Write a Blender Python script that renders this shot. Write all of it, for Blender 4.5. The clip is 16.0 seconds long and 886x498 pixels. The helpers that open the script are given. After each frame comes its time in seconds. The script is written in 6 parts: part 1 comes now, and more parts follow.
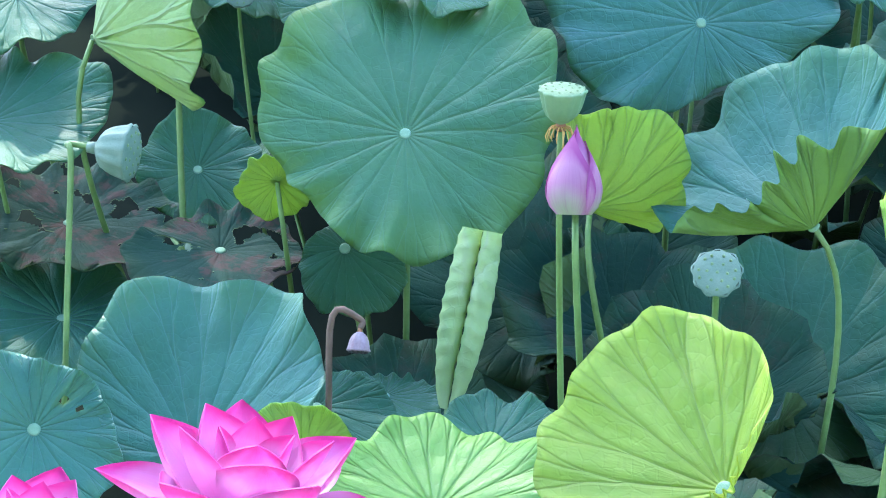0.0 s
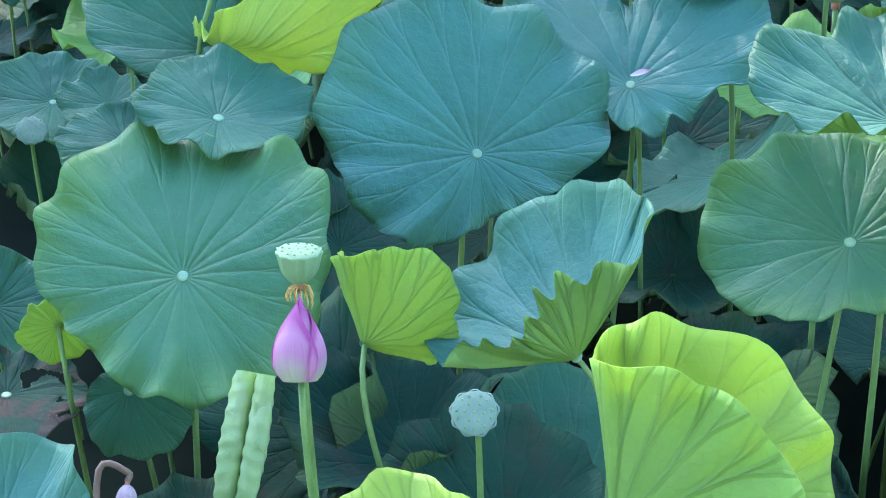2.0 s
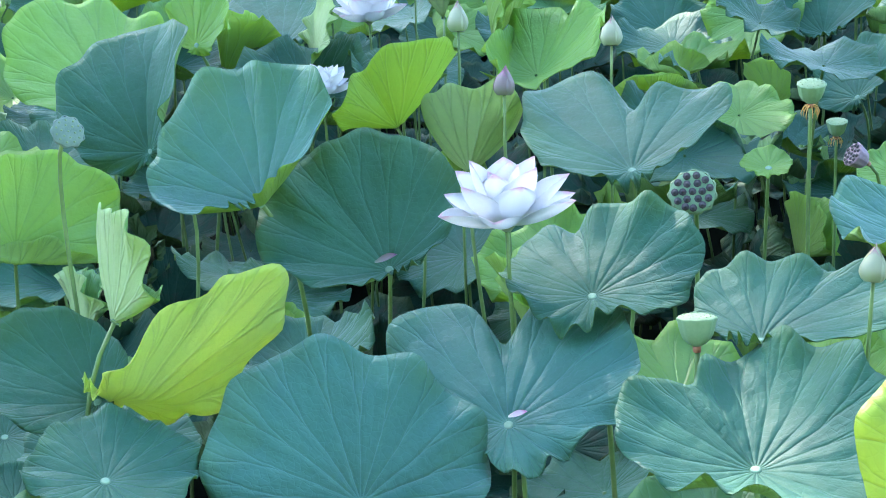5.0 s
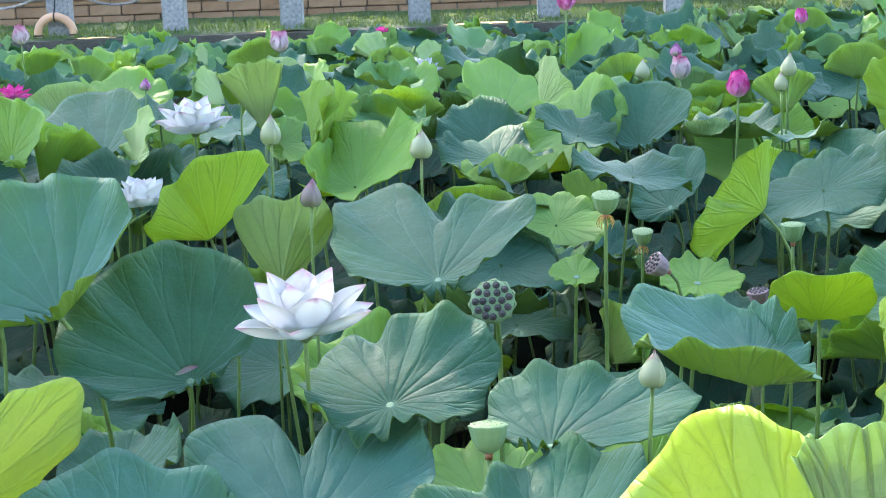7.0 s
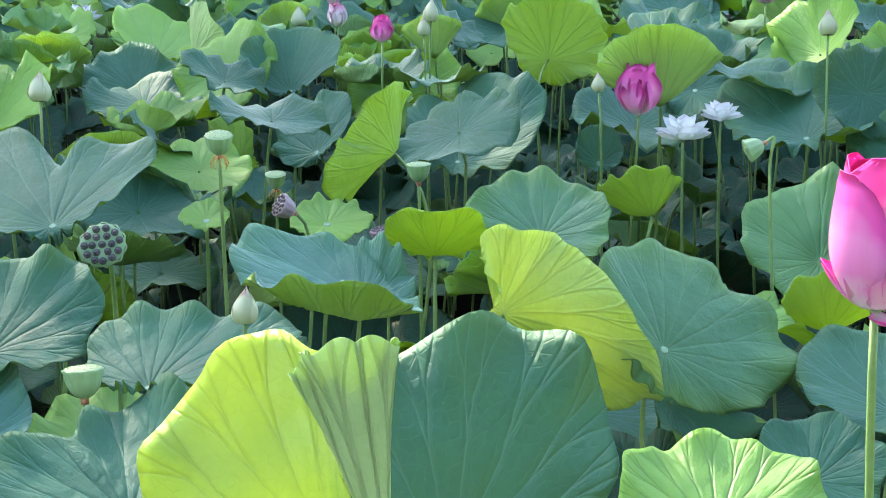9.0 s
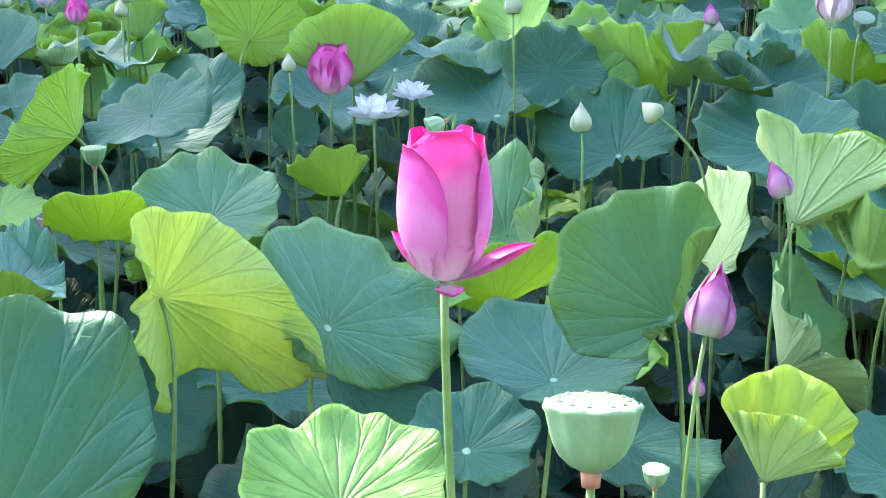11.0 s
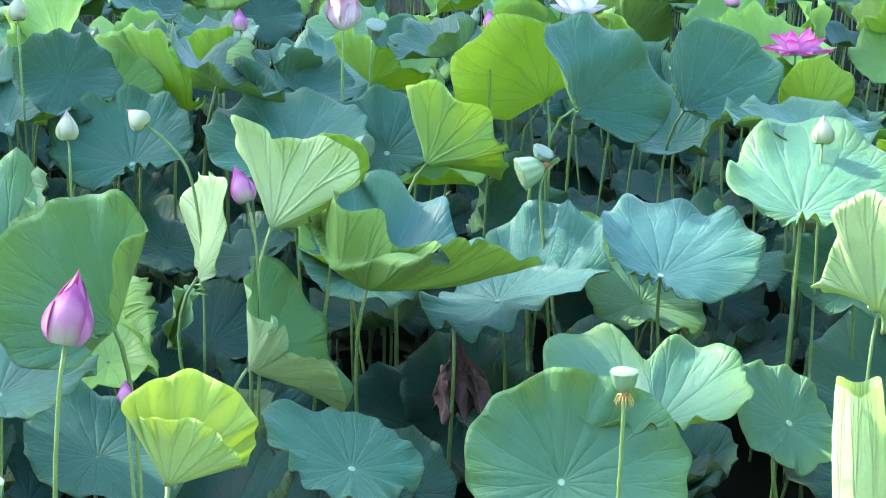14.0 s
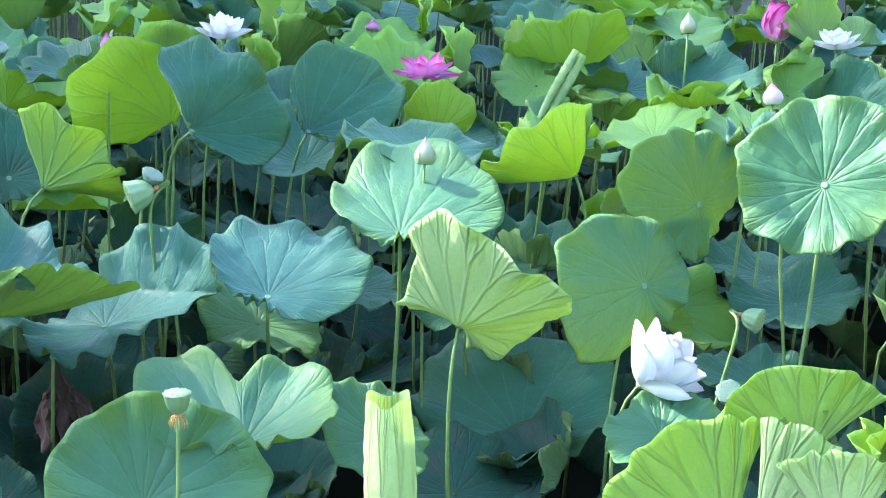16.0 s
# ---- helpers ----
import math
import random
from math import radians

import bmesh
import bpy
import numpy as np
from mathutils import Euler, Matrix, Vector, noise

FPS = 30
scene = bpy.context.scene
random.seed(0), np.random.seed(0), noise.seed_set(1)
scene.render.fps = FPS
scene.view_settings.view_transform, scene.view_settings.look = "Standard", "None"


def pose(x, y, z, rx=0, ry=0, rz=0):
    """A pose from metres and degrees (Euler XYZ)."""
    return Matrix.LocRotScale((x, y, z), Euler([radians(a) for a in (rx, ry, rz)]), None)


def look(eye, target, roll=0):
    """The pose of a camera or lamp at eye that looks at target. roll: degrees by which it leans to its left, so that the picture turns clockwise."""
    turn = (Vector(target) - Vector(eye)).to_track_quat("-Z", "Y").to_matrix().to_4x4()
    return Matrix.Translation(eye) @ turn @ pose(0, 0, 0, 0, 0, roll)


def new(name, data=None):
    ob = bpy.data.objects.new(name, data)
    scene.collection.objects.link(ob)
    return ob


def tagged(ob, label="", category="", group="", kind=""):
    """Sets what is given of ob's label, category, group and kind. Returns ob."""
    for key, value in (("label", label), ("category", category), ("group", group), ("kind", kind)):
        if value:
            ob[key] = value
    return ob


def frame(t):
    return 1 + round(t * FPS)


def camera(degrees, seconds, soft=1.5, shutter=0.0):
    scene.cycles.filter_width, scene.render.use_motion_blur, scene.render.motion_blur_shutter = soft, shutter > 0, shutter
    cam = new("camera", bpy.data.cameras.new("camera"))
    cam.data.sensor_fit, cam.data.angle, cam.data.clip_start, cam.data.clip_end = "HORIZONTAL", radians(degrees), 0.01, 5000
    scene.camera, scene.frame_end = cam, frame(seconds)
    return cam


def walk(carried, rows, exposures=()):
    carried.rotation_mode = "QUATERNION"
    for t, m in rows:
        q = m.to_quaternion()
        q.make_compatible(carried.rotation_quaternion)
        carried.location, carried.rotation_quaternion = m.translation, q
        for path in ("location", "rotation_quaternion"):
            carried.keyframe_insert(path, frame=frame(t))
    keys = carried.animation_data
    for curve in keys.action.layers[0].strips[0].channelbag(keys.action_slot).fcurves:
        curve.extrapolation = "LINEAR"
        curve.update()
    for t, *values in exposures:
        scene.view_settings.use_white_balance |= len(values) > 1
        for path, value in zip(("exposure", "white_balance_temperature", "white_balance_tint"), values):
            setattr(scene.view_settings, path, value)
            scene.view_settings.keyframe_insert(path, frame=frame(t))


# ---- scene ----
cam = camera(32.78, 16.0, 1.05)
PATH = [
    (0, (0.0970, -0.6341, 1.9284), (-0.3893, 1.0697, 1.0005), -2.66),
    (0.5, (0.1334, -0.6201, 1.9622), (-0.3326, 1.1009, 1.0561), -2.84),
    (1, (0.1831, -0.6089, 1.9779), (-0.2497, 1.1299, 1.0895), -2.75),
    (1.5, (0.2406, -0.5955, 1.9993), (-0.1421, 1.1626, 1.1260), -2.60),
    (2, (0.2900, -0.5869, 2.0444), (-0.0472, 1.1949, 1.2009), -2.46),
    (2.5, (0.3230, -0.5742, 2.0909), (0.0181, 1.2346, 1.2938), -2.73),
    (3, (0.3533, -0.5718, 2.1323), (0.0715, 1.2593, 1.3788), -2.83),
    (3.5, (0.3760, -0.5694, 2.1929), (0.1110, 1.2807, 1.4808), -2.89),
    (4, (0.3795, -0.5797, 2.2384), (0.1314, 1.2925, 1.5801), -2.90),
    (4.2, (0.3801, -0.5771, 2.2898), (0.1320, 1.2967, 1.6363), -3.13),
    (6.3, (0.4600, -0.5977, 2.3500), (0.2897, 1.3468, 1.9142), -3.26),
    (6.5, (0.4810, -0.6038, 2.3460), (0.3432, 1.3427, 1.9077), -3.07),
    (7, (0.5302, -0.6054, 2.3408), (0.4870, 1.3441, 1.8966), -2.23),
    (7.5, (0.5837, -0.6036, 2.3341), (0.6384, 1.3440, 1.8822), -1.66),
    (8, (0.6498, -0.5945, 2.3103), (0.8090, 1.3419, 1.8363), -1.38),
    (8.5, (0.7024, -0.5950, 2.3001), (0.9647, 1.3246, 1.8037), -1.05),
    (9, (0.7550, -0.6096, 2.2908), (1.1029, 1.2922, 1.7789), -0.73),
    (9.2, (0.7704, -0.5928, 2.2836), (1.1546, 1.3014, 1.7690), -0.48),
    (11.3, (1.0978, -0.6950, 2.2789), (1.7756, 1.1090, 1.7440), 0.18),
    (11.5, (1.1384, -0.7050, 2.2727), (1.8452, 1.0884, 1.7396), 0.32),
    (12, (1.2090, -0.7365, 2.2741), (1.9767, 1.0312, 1.7396), 0.51),
    (12.5, (1.2833, -0.7718, 2.2808), (2.0971, 0.9751, 1.7457), 0.61),
    (13, (1.3734, -0.8258, 2.3021), (2.2516, 0.8901, 1.7688), 0.83),
    (13.5, (1.4609, -0.8790, 2.3061), (2.4150, 0.7981, 1.7800), 1.36),
    (14, (1.5626, -0.9429, 2.2949), (2.5878, 0.6927, 1.7717), 1.61),
    (14.5, (1.6563, -1.0061, 2.2976), (2.7519, 0.5838, 1.7760), 1.85),
    (15, (1.7390, -1.0682, 2.3317), (2.8992, 0.4800, 1.8250), 2.16),
    (15.5, (1.8180, -1.1399, 2.3598), (3.0453, 0.3657, 1.8833), 2.60),
    (16, (1.9212, -1.2338, 2.3087), (3.2182, 0.2114, 1.8301), 2.99),
]
walk(cam, [(t, look(eye, target, roll)) for t, eye, target, roll in PATH],
     exposures=[(0.0, 3.24, 5650, 10), (4.2, 3.2, 5450, 10), (6.3, 2.97, 6650, 11), (9.2, 3.0, 6700, 12), (11.3, 3.28, 6100, 16), (14.5, 3.33, 5950, 14), (16.0, 3.14, 5850, 13)])

# ---- light ----
SUN_UP, SUN_TURN = 38.0, -25.0
world = bpy.data.worlds.new("sky")
scene.world = world
world.use_nodes = True
wn = world.node_tree.nodes
sky = wn.new("ShaderNodeTexSky")
sky.sky_type, sky.sun_disc = "NISHITA", False
sky.sun_elevation, sky.sun_rotation = radians(SUN_UP), radians(SUN_TURN)
sky.air_density, sky.dust_density = 1.0, 1.5
wn["Background"].inputs[1].default_value = 0.15
world.node_tree.links.new(sky.outputs[0], wn["Background"].inputs[0])
sun_data = bpy.data.lights.new("sun", "SUN")
sun_data.energy, sun_data.angle, sun_data.color = 2.3, radians(0.6), (1.0, 0.9, 0.74)
sun = new("sun", sun_data)
sun.matrix_basis = look((0, 0, 0), (-math.sin(radians(SUN_TURN)) * math.cos(radians(SUN_UP)), -math.cos(radians(SUN_TURN)) * math.cos(radians(SUN_UP)), -math.sin(radians(SUN_UP))))

# ---- materials ----
def mat_new(name):
    m = bpy.data.materials.new(name)
    m.use_nodes = True
    return m, m.node_tree.nodes, m.node_tree.links


def calc(m, op, a, b=None, c=None, clamp=False):
    """A math node; each argument a number or a socket."""
    n = m.node_tree.nodes.new("ShaderNodeMath")
    n.operation, n.use_clamp = op, clamp
    for i, v in enumerate((a, b, c)):
        if v is None:
            continue
        if isinstance(v, (int, float)):
            n.inputs[i].default_value = v
        else:
            m.node_tree.links.new(v, n.inputs[i])
    return n.outputs[0]


def blend(m, fac, a, b, mode="MIX"):
    n = m.node_tree.nodes.new("ShaderNodeMix")
    n.data_type, n.blend_type = "RGBA", mode
    for i, v in ((0, fac), (6, a), (7, b)):
        if isinstance(v, (int, float)):
            n.inputs[i].default_value = v
        elif isinstance(v, tuple):
            n.inputs[i].default_value = (*v, 1)
        else:
            m.node_tree.links.new(v, n.inputs[i])
    return n.outputs[2]


def noise_tex(m, scale, detail=3.0, vec=None, rough=0.55):
    n = m.node_tree.nodes.new("ShaderNodeTexNoise")
    n.inputs["Scale"].default_value, n.inputs["Detail"].default_value, n.inputs["Roughness"].default_value = scale, detail, rough
    if vec is None:
        vec = m.node_tree.nodes.new("ShaderNodeTexCoord").outputs["Object"]
    m.node_tree.links.new(vec, n.inputs["Vector"])
    return n.outputs["Fac"]


def ramp(m, fac, *stops):
    n = m.node_tree.nodes.new("ShaderNodeValToRGB")
    m.node_tree.links.new(fac, n.inputs[0])
    el = n.color_ramp.elements
    while len(el) < len(stops):
        el.new(0.5)
    for e, (p, c) in zip(el, stops):
        e.position, e.color = p, (*c, 1) if len(c) == 3 else c
    return n.outputs[0]


def bump(m, height, strength, distance, normal=None):
    n = m.node_tree.nodes.new("ShaderNodeBump")
    n.inputs["Strength"].default_value, n.inputs["Distance"].default_value = strength, distance
    m.node_tree.links.new(height, n.inputs["Height"])
    if normal is not None:
        m.node_tree.links.new(normal, n.inputs["Normal"])
    return n.outputs[0]


def leaf_material(name, dark, light, through_col, veins, vein_fac, rough, share, relief, blotch=0.0, spec=0.5, sheen=0.0, rim_fac=0.5):
    """A leaf's face: radial veins that fork towards the rim, mottling at two scales, light that shines through."""
    m, nodes, links = mat_new(name)
    bsdf = nodes["Principled BSDF"]
    uv = nodes.new("ShaderNodeUVMap")
    sep = nodes.new("ShaderNodeSeparateXYZ")
    links.new(uv.outputs[0], sep.inputs[0])
    u, v = sep.outputs[0], sep.outputs[1]
    info = nodes.new("ShaderNodeNewGeometry").outputs["Random Per Island"]
    # veins
    a = calc(m, "SUBTRACT", calc(m, "FRACT", calc(m, "MULTIPLY", u, 21.0)), 0.5)
    fork = calc(m, "MAXIMUM", calc(m, "MULTIPLY", calc(m, "SUBTRACT", v, 0.5), 0.55), 0.0)
    wob = calc(m, "MULTIPLY", calc(m, "SUBTRACT", noise_tex(m, 9.0, 2.0), 0.5), 0.30)
    d = calc(m, "ABSOLUTE", calc(m, "SUBTRACT", calc(m, "ABSOLUTE", calc(m, "ADD", a, wob)), fork))
    fork = calc(m, "MAXIMUM", calc(m, "MULTIPLY", calc(m, "SUBTRACT", v, 0.74), 0.5), 0.0)
    d = calc(m, "ABSOLUTE", calc(m, "SUBTRACT", d, fork))
    d = calc(m, "MULTIPLY", d, calc(m, "ADD", v, 0.08))
    thick = calc(m, "SUBTRACT", 0.030 if relief < 0 else 0.036, calc(m, "MULTIPLY", v, 0.017 if relief < 0 else 0.018))
    vein = calc(m, "SUBTRACT", 1.0, calc(m, "DIVIDE", d, thick), clamp=True)
    ridge = calc(m, "SUBTRACT", 1.0, calc(m, "DIVIDE", d, calc(m, "MULTIPLY", thick, 3.0)), clamp=True)
    # side veins: a fine net
    vor = nodes.new("ShaderNodeTexVoronoi")
    vor.feature = "DISTANCE_TO_EDGE"
    vor.inputs["Scale"].default_value = 55.0
    links.new(nodes.new("ShaderNodeTexCoord").outputs["Object"], vor.inputs["Vector"])
    net = calc(m, "SUBTRACT", 1.0, calc(m, "MULTIPLY", vor.outputs["Distance"], 11.0), clamp=True)
    # colour
    big = noise_tex(m, 5.0, 4.0)
    fine = noise_tex(m, 70.0, 3.0)
    mix = calc(m, "ADD", calc(m, "MULTIPLY", calc(m, "SUBTRACT", big, 0.5), 1.6), calc(m, "ADD", calc(m, "MULTIPLY", info, 0.7), 0.15), clamp=True)
    col = blend(m, mix, dark, light)
    col = blend(m, calc(m, "MULTIPLY", calc(m, "SUBTRACT", fine, 0.35), 0.45, clamp=True), col, (light[0] * 1.5, light[1] * 1.35, light[2] * 1.1))
    # rim yellowing: the leaf's own, plus patches of transmitted sun put into the colour
    rim = calc(m, "MULTIPLY", calc(m, "SUBTRACT", calc(m, "ADD", v, calc(m, "MULTIPLY", calc(m, "SUBTRACT", noise_tex(m, 3.2, 3.0), 0.5), 1.1)), 0.82 if rim_fac < 0.6 else 0.70), 2.6, clamp=True)
    col = blend(m, calc(m, "MULTIPLY", rim, rim_fac), col, (dark[0] * 0.4 + light[0] * 0.6 + 0.055, light[1] * 1.12 + 0.02, light[2] * 0.55))
    wax = ramp(m, noise_tex(m, 2.2, 5.0, rough=0.65), (0.42, (0, 0, 0)), (0.68, (1, 1, 1)))
    if blotch:
        spot = ramp(m, noise_tex(m, 9.0, 5.0, rough=0.7), (0.52, (0, 0, 0)), (0.6, (1, 1, 1)))
        col = blend(m, calc(m, "MULTIPLY", spot, blotch), col, (0.11, 0.06, 0.055))
    dust = ramp(m, noise_tex(m, 160.0, 2.0), (0.70, (0, 0, 0)), (0.76, (1, 1, 1)))
    col = blend(m, calc(m, "MULTIPLY", dust, 0.2), col, (0.3, 0.33, 0.28))
    full = calc(m, "MAXIMUM", calc(m, "MULTIPLY", vein, vein_fac), calc(m, "MULTIPLY", net, vein_fac * 0.16))
    col = blend(m, full, col, veins)
    links.new(col, bsdf.inputs["Base Color"])
    bsdf.inputs["Specular IOR Level"].default_value = spec
    if sheen:
        bsdf.inputs["Sheen Weight"].default_value = sheen
        bsdf.inputs["Sheen Roughness"].default_value = 0.4
        bsdf.inputs["Sheen Tint"].default_value = (0.7, 0.9, 1.0, 1)
    r = calc(m, "ADD", calc(m, "ADD", calc(m, "MULTIPLY", calc(m, "SUBTRACT", big, 0.5), 0.22), rough), calc(m, "MULTIPLY", wax, 0.16))
    links.new(r, bsdf.inputs["Roughness"])
    h = calc(m, "ADD", calc(m, "MULTIPLY", ridge, relief), calc(m, "ADD", calc(m, "MULTIPLY", fine, 0.10), calc(m, "MULTIPLY", noise_tex(m, 22.0, 2.0), 0.8)))
    h = calc(m, "ADD", h, calc(m, "MULTIPLY", net, 0.10 * (1 if relief > 0 else -1)))
    pillow = calc(m, "MULTIPLY", calc(m, "SUBTRACT", 1.0, calc(m, "POWER", calc(m, "SUBTRACT", 1.0, calc(m, "MULTIPLY", d, 5.0), clamp=True), 2.0)), 0.30 if relief < 0 else 0.5)
    # fine puckers that run out from the stalk, over a broad unevenness
    fold = nodes.new("ShaderNodeCombineXYZ")
    links.new(calc(m, "MULTIPLY", u, 46.0), fold.inputs[0])
    links.new(calc(m, "MULTIPLY", v, 3.2), fold.inputs[1])
    links.new(calc(m, "MULTIPLY", info, 90.0), fold.inputs[2])
    pucker = calc(m, "MULTIPLY", calc(m, "MULTIPLY", noise_tex(m, 1.0, 3.0, fold.outputs[0], 0.6), calc(m, "ADD", v, 0.15)), calc(m, "ADD", calc(m, "MULTIPLY", big, 2.4), -0.35, clamp=True))
    wrk = calc(m, "ADD", calc(m, "MULTIPLY", noise_tex(m, 11.0, 3.0), 1.8), calc(m, "MULTIPLY", pucker, 1.7))
    h = calc(m, "ADD", h, calc(m, "ADD", pillow, wrk))
    nrm = bump(m, h, 0.8, 0.005)
    links.new(nrm, bsdf.inputs["Normal"])
    tr = nodes.new("ShaderNodeBsdfTranslucent")
    tcol = blend(m, calc(m, "MULTIPLY", full, 0.85), through_col, (through_col[0] * 0.45, through_col[1] * 0.5, through_col[2] * 0.4))
    links.new(tcol, tr.inputs[0])
    ms = nodes.new("ShaderNodeMixShader")
    ms.inputs[0].default_value = share
    links.new(bsdf.outputs[0], ms.inputs[1])
    links.new(tr.outputs[0], ms.inputs[2])
    links.new(ms.outputs[0], nodes["Material Output"].inputs[0])
    return m


LEAF_MATS = {
    # copy of deep: the sky's blue reflection is put into a lighter base
    "waxy_sky": (leaf_material("leaf_waxy_sky", (0.019, 0.098, 0.076), (0.047, 0.172, 0.130), (0.40, 0.62, 0.08), (0.16, 0.33, 0.24), 0.5, 0.5, 0.16, -0.3, 0.0, 0.45, 0.22),
             leaf_material("leaf_waxy_sky_under", (0.10, 0.22, 0.06), (0.16, 0.30, 0.10), (0.42, 0.62, 0.08), (0.26, 0.40, 0.16), 0.8, 0.6, 0.24, 1.3)),
    # lighter than deep, with wider rim patches: sun through thin leaves painted in
    "soft": (leaf_material("leaf_soft_sunlit", (0.034, 0.132, 0.078), (0.064, 0.186, 0.100), (0.48, 0.68, 0.08), (0.20, 0.38, 0.19), 0.5, 0.48, 0.28, -0.3, 0.0, 0.42, 0.08, 0.8),
             leaf_material("leaf_soft_under", (0.13, 0.26, 0.07), (0.19, 0.34, 0.10), (0.48, 0.66, 0.08), (0.28, 0.42, 0.16), 0.8, 0.6, 0.3, 1.3)),
    "deep": (leaf_material("leaf_deep", (0.009, 0.066, 0.043), (0.028, 0.122, 0.074), (0.40, 0.62, 0.06), (0.12, 0.27, 0.15), 0.5, 0.54, 0.16, -0.3, 0.0, 0.34, 0.14),
             leaf_material("leaf_deep_under", (0.10, 0.22, 0.06), (0.16, 0.30, 0.10), (0.42, 0.62, 0.08), (0.26, 0.40, 0.16), 0.8, 0.6, 0.24, 1.3)),
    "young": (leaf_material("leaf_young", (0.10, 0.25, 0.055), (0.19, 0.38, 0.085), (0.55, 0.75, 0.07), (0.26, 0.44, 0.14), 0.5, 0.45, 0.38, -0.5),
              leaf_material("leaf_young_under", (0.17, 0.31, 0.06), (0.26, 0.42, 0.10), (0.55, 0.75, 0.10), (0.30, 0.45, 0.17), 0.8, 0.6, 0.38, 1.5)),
    # the yellow of sun shining through is put into these base colours
    "sun_tint": (leaf_material("leaf_sun_tint", (0.20, 0.33, 0.05), (0.33, 0.44, 0.08), (0.80, 0.92, 0.16), (0.42, 0.54, 0.18), 0.5, 0.45, 0.42, -0.5),
              leaf_material("leaf_sun_tint_under", (0.27, 0.43, 0.12), (0.38, 0.52, 0.18), (0.72, 0.88, 0.22), (0.46, 0.58, 0.26), 0.8, 0.6, 0.34, 1.4)),
    "pale": (leaf_material("leaf_pale", (0.07, 0.20, 0.09), (0.12, 0.28, 0.12), (0.5, 0.7, 0.1), (0.26, 0.44, 0.18), 0.5, 0.45, 0.32, -0.5),
             leaf_material("leaf_pale_under", (0.27, 0.41, 0.16), (0.39, 0.53, 0.25), (0.5, 0.68, 0.14), (0.46, 0.58, 0.30), 0.9, 0.6, 0.32, 1.5)),
    "flap": None,
    "turned": None,
    # old leaves' dark green, with the deep shade of the gaps put into it
    "old": (leaf_material("leaf_old_shaded", (0.016, 0.060, 0.045), (0.030, 0.085, 0.058), (0.20, 0.30, 0.05), (0.08, 0.16, 0.10), 0.4, 0.6, 0.08, -0.4, 0.25, 0.12),
            leaf_material("leaf_old_shaded_under", (0.06, 0.12, 0.04), (0.09, 0.16, 0.06), (0.2, 0.3, 0.05), (0.12, 0.18, 0.08), 0.5, 0.6, 0.08, 1.0, 0.2, 0.3)),
    "dead": (leaf_material("leaf_dead", (0.03, 0.018, 0.017), (0.08, 0.045, 0.04), (0.2, 0.1, 0.05), (0.20, 0.14, 0.12), 0.6, 0.8, 0.06, 1.0, 0.4, 0.2),
             leaf_material("leaf_dead_under", (0.035, 0.022, 0.022), (0.10, 0.062, 0.058), (0.2, 0.1, 0.05), (0.22, 0.15, 0.13), 0.6, 0.8, 0.06, 1.0, 0.4, 0.2)),
    "eaten": (leaf_material("leaf_eaten", (0.013, 0.05, 0.036), (0.026, 0.068, 0.048), (0.2, 0.28, 0.04), (0.05, 0.11, 0.07), 0.2, 0.65, 0.1, -0.1, 0.8, 0.1),
              leaf_material("leaf_eaten_under", (0.12, 0.22, 0.08), (0.17, 0.27, 0.1), (0.3, 0.4, 0.06), (0.22, 0.32, 0.14), 0.5, 0.6, 0.2, 1.0, 0.7)),
}


# inner face takes the painted sun yellow, outer face the plain young green
LEAF_MATS["sun_tint_inside"] = (LEAF_MATS["sun_tint"][0], LEAF_MATS["young"][1])
LEAF_MATS["turned"] = (LEAF_MATS["waxy_sky"][0], LEAF_MATS["young"][1])
LEAF_MATS["flap"] = (LEAF_MATS["sun_tint"][0], LEAF_MATS["pale"][1])


def plain_material(name, dark, light, scale, rough=0.5, metal=0.0, relief=0.3, share=0.0, through_col=None, distance=0.002, spec=0.5):
    m, nodes, links = mat_new(name)
    bsdf = nodes["Principled BSDF"]
    n1, n2 = noise_tex(m, scale, 4.0), noise_tex(m, scale * 9, 3.0)
    info = nodes.new("ShaderNodeObjectInfo").outputs["Random"]
    k = calc(m, "ADD", calc(m, "MULTIPLY", calc(m, "SUBTRACT", n1, 0.5), 1.5), calc(m, "ADD", calc(m, "MULTIPLY", info, 0.5), calc(m, "MULTIPLY", n2, 0.5)), clamp=True)
    links.new(blend(m, k, dark, light), bsdf.inputs["Base Color"])
    bsdf.inputs["Roughness"].default_value, bsdf.inputs["Metallic"].default_value = rough, metal
    bsdf.inputs["Specular IOR Level"].default_value = spec
    links.new(bump(m, calc(m, "ADD", n1, n2), relief, distance), bsdf.inputs["Normal"])
    if share:
        tr = nodes.new("ShaderNodeBsdfTranslucent")
        tr.inputs[0].default_value = (*through_col, 1)
        ms = nodes.new("ShaderNodeMixShader")
        ms.inputs[0].default_value = share
        links.new(bsdf.outputs[0], ms.inputs[1])
        links.new(tr.outputs[0], ms.inputs[2])
        links.new(ms.outputs[0], nodes["Material Output"].inputs[0])
    return m


STALK = plain_material("stalk_green", (0.11, 0.20, 0.05), (0.20, 0.31, 0.09), 30.0, 0.5)
STALK_OLD = plain_material("stalk_brown", (0.10, 0.06, 0.04), (0.20, 0.13, 0.09), 30.0, 0.7)
NAVEL = plain_material("leaf_navel", (0.17, 0.31, 0.18), (0.27, 0.42, 0.25), 60.0, 0.6)
POD = plain_material("pod_green", (0.15, 0.28, 0.13), (0.25, 0.38, 0.19), 18.0, 0.55)
POD_FACE = plain_material("pod_face", (0.15, 0.25, 0.11), (0.24, 0.34, 0.16), 40.0, 0.6)
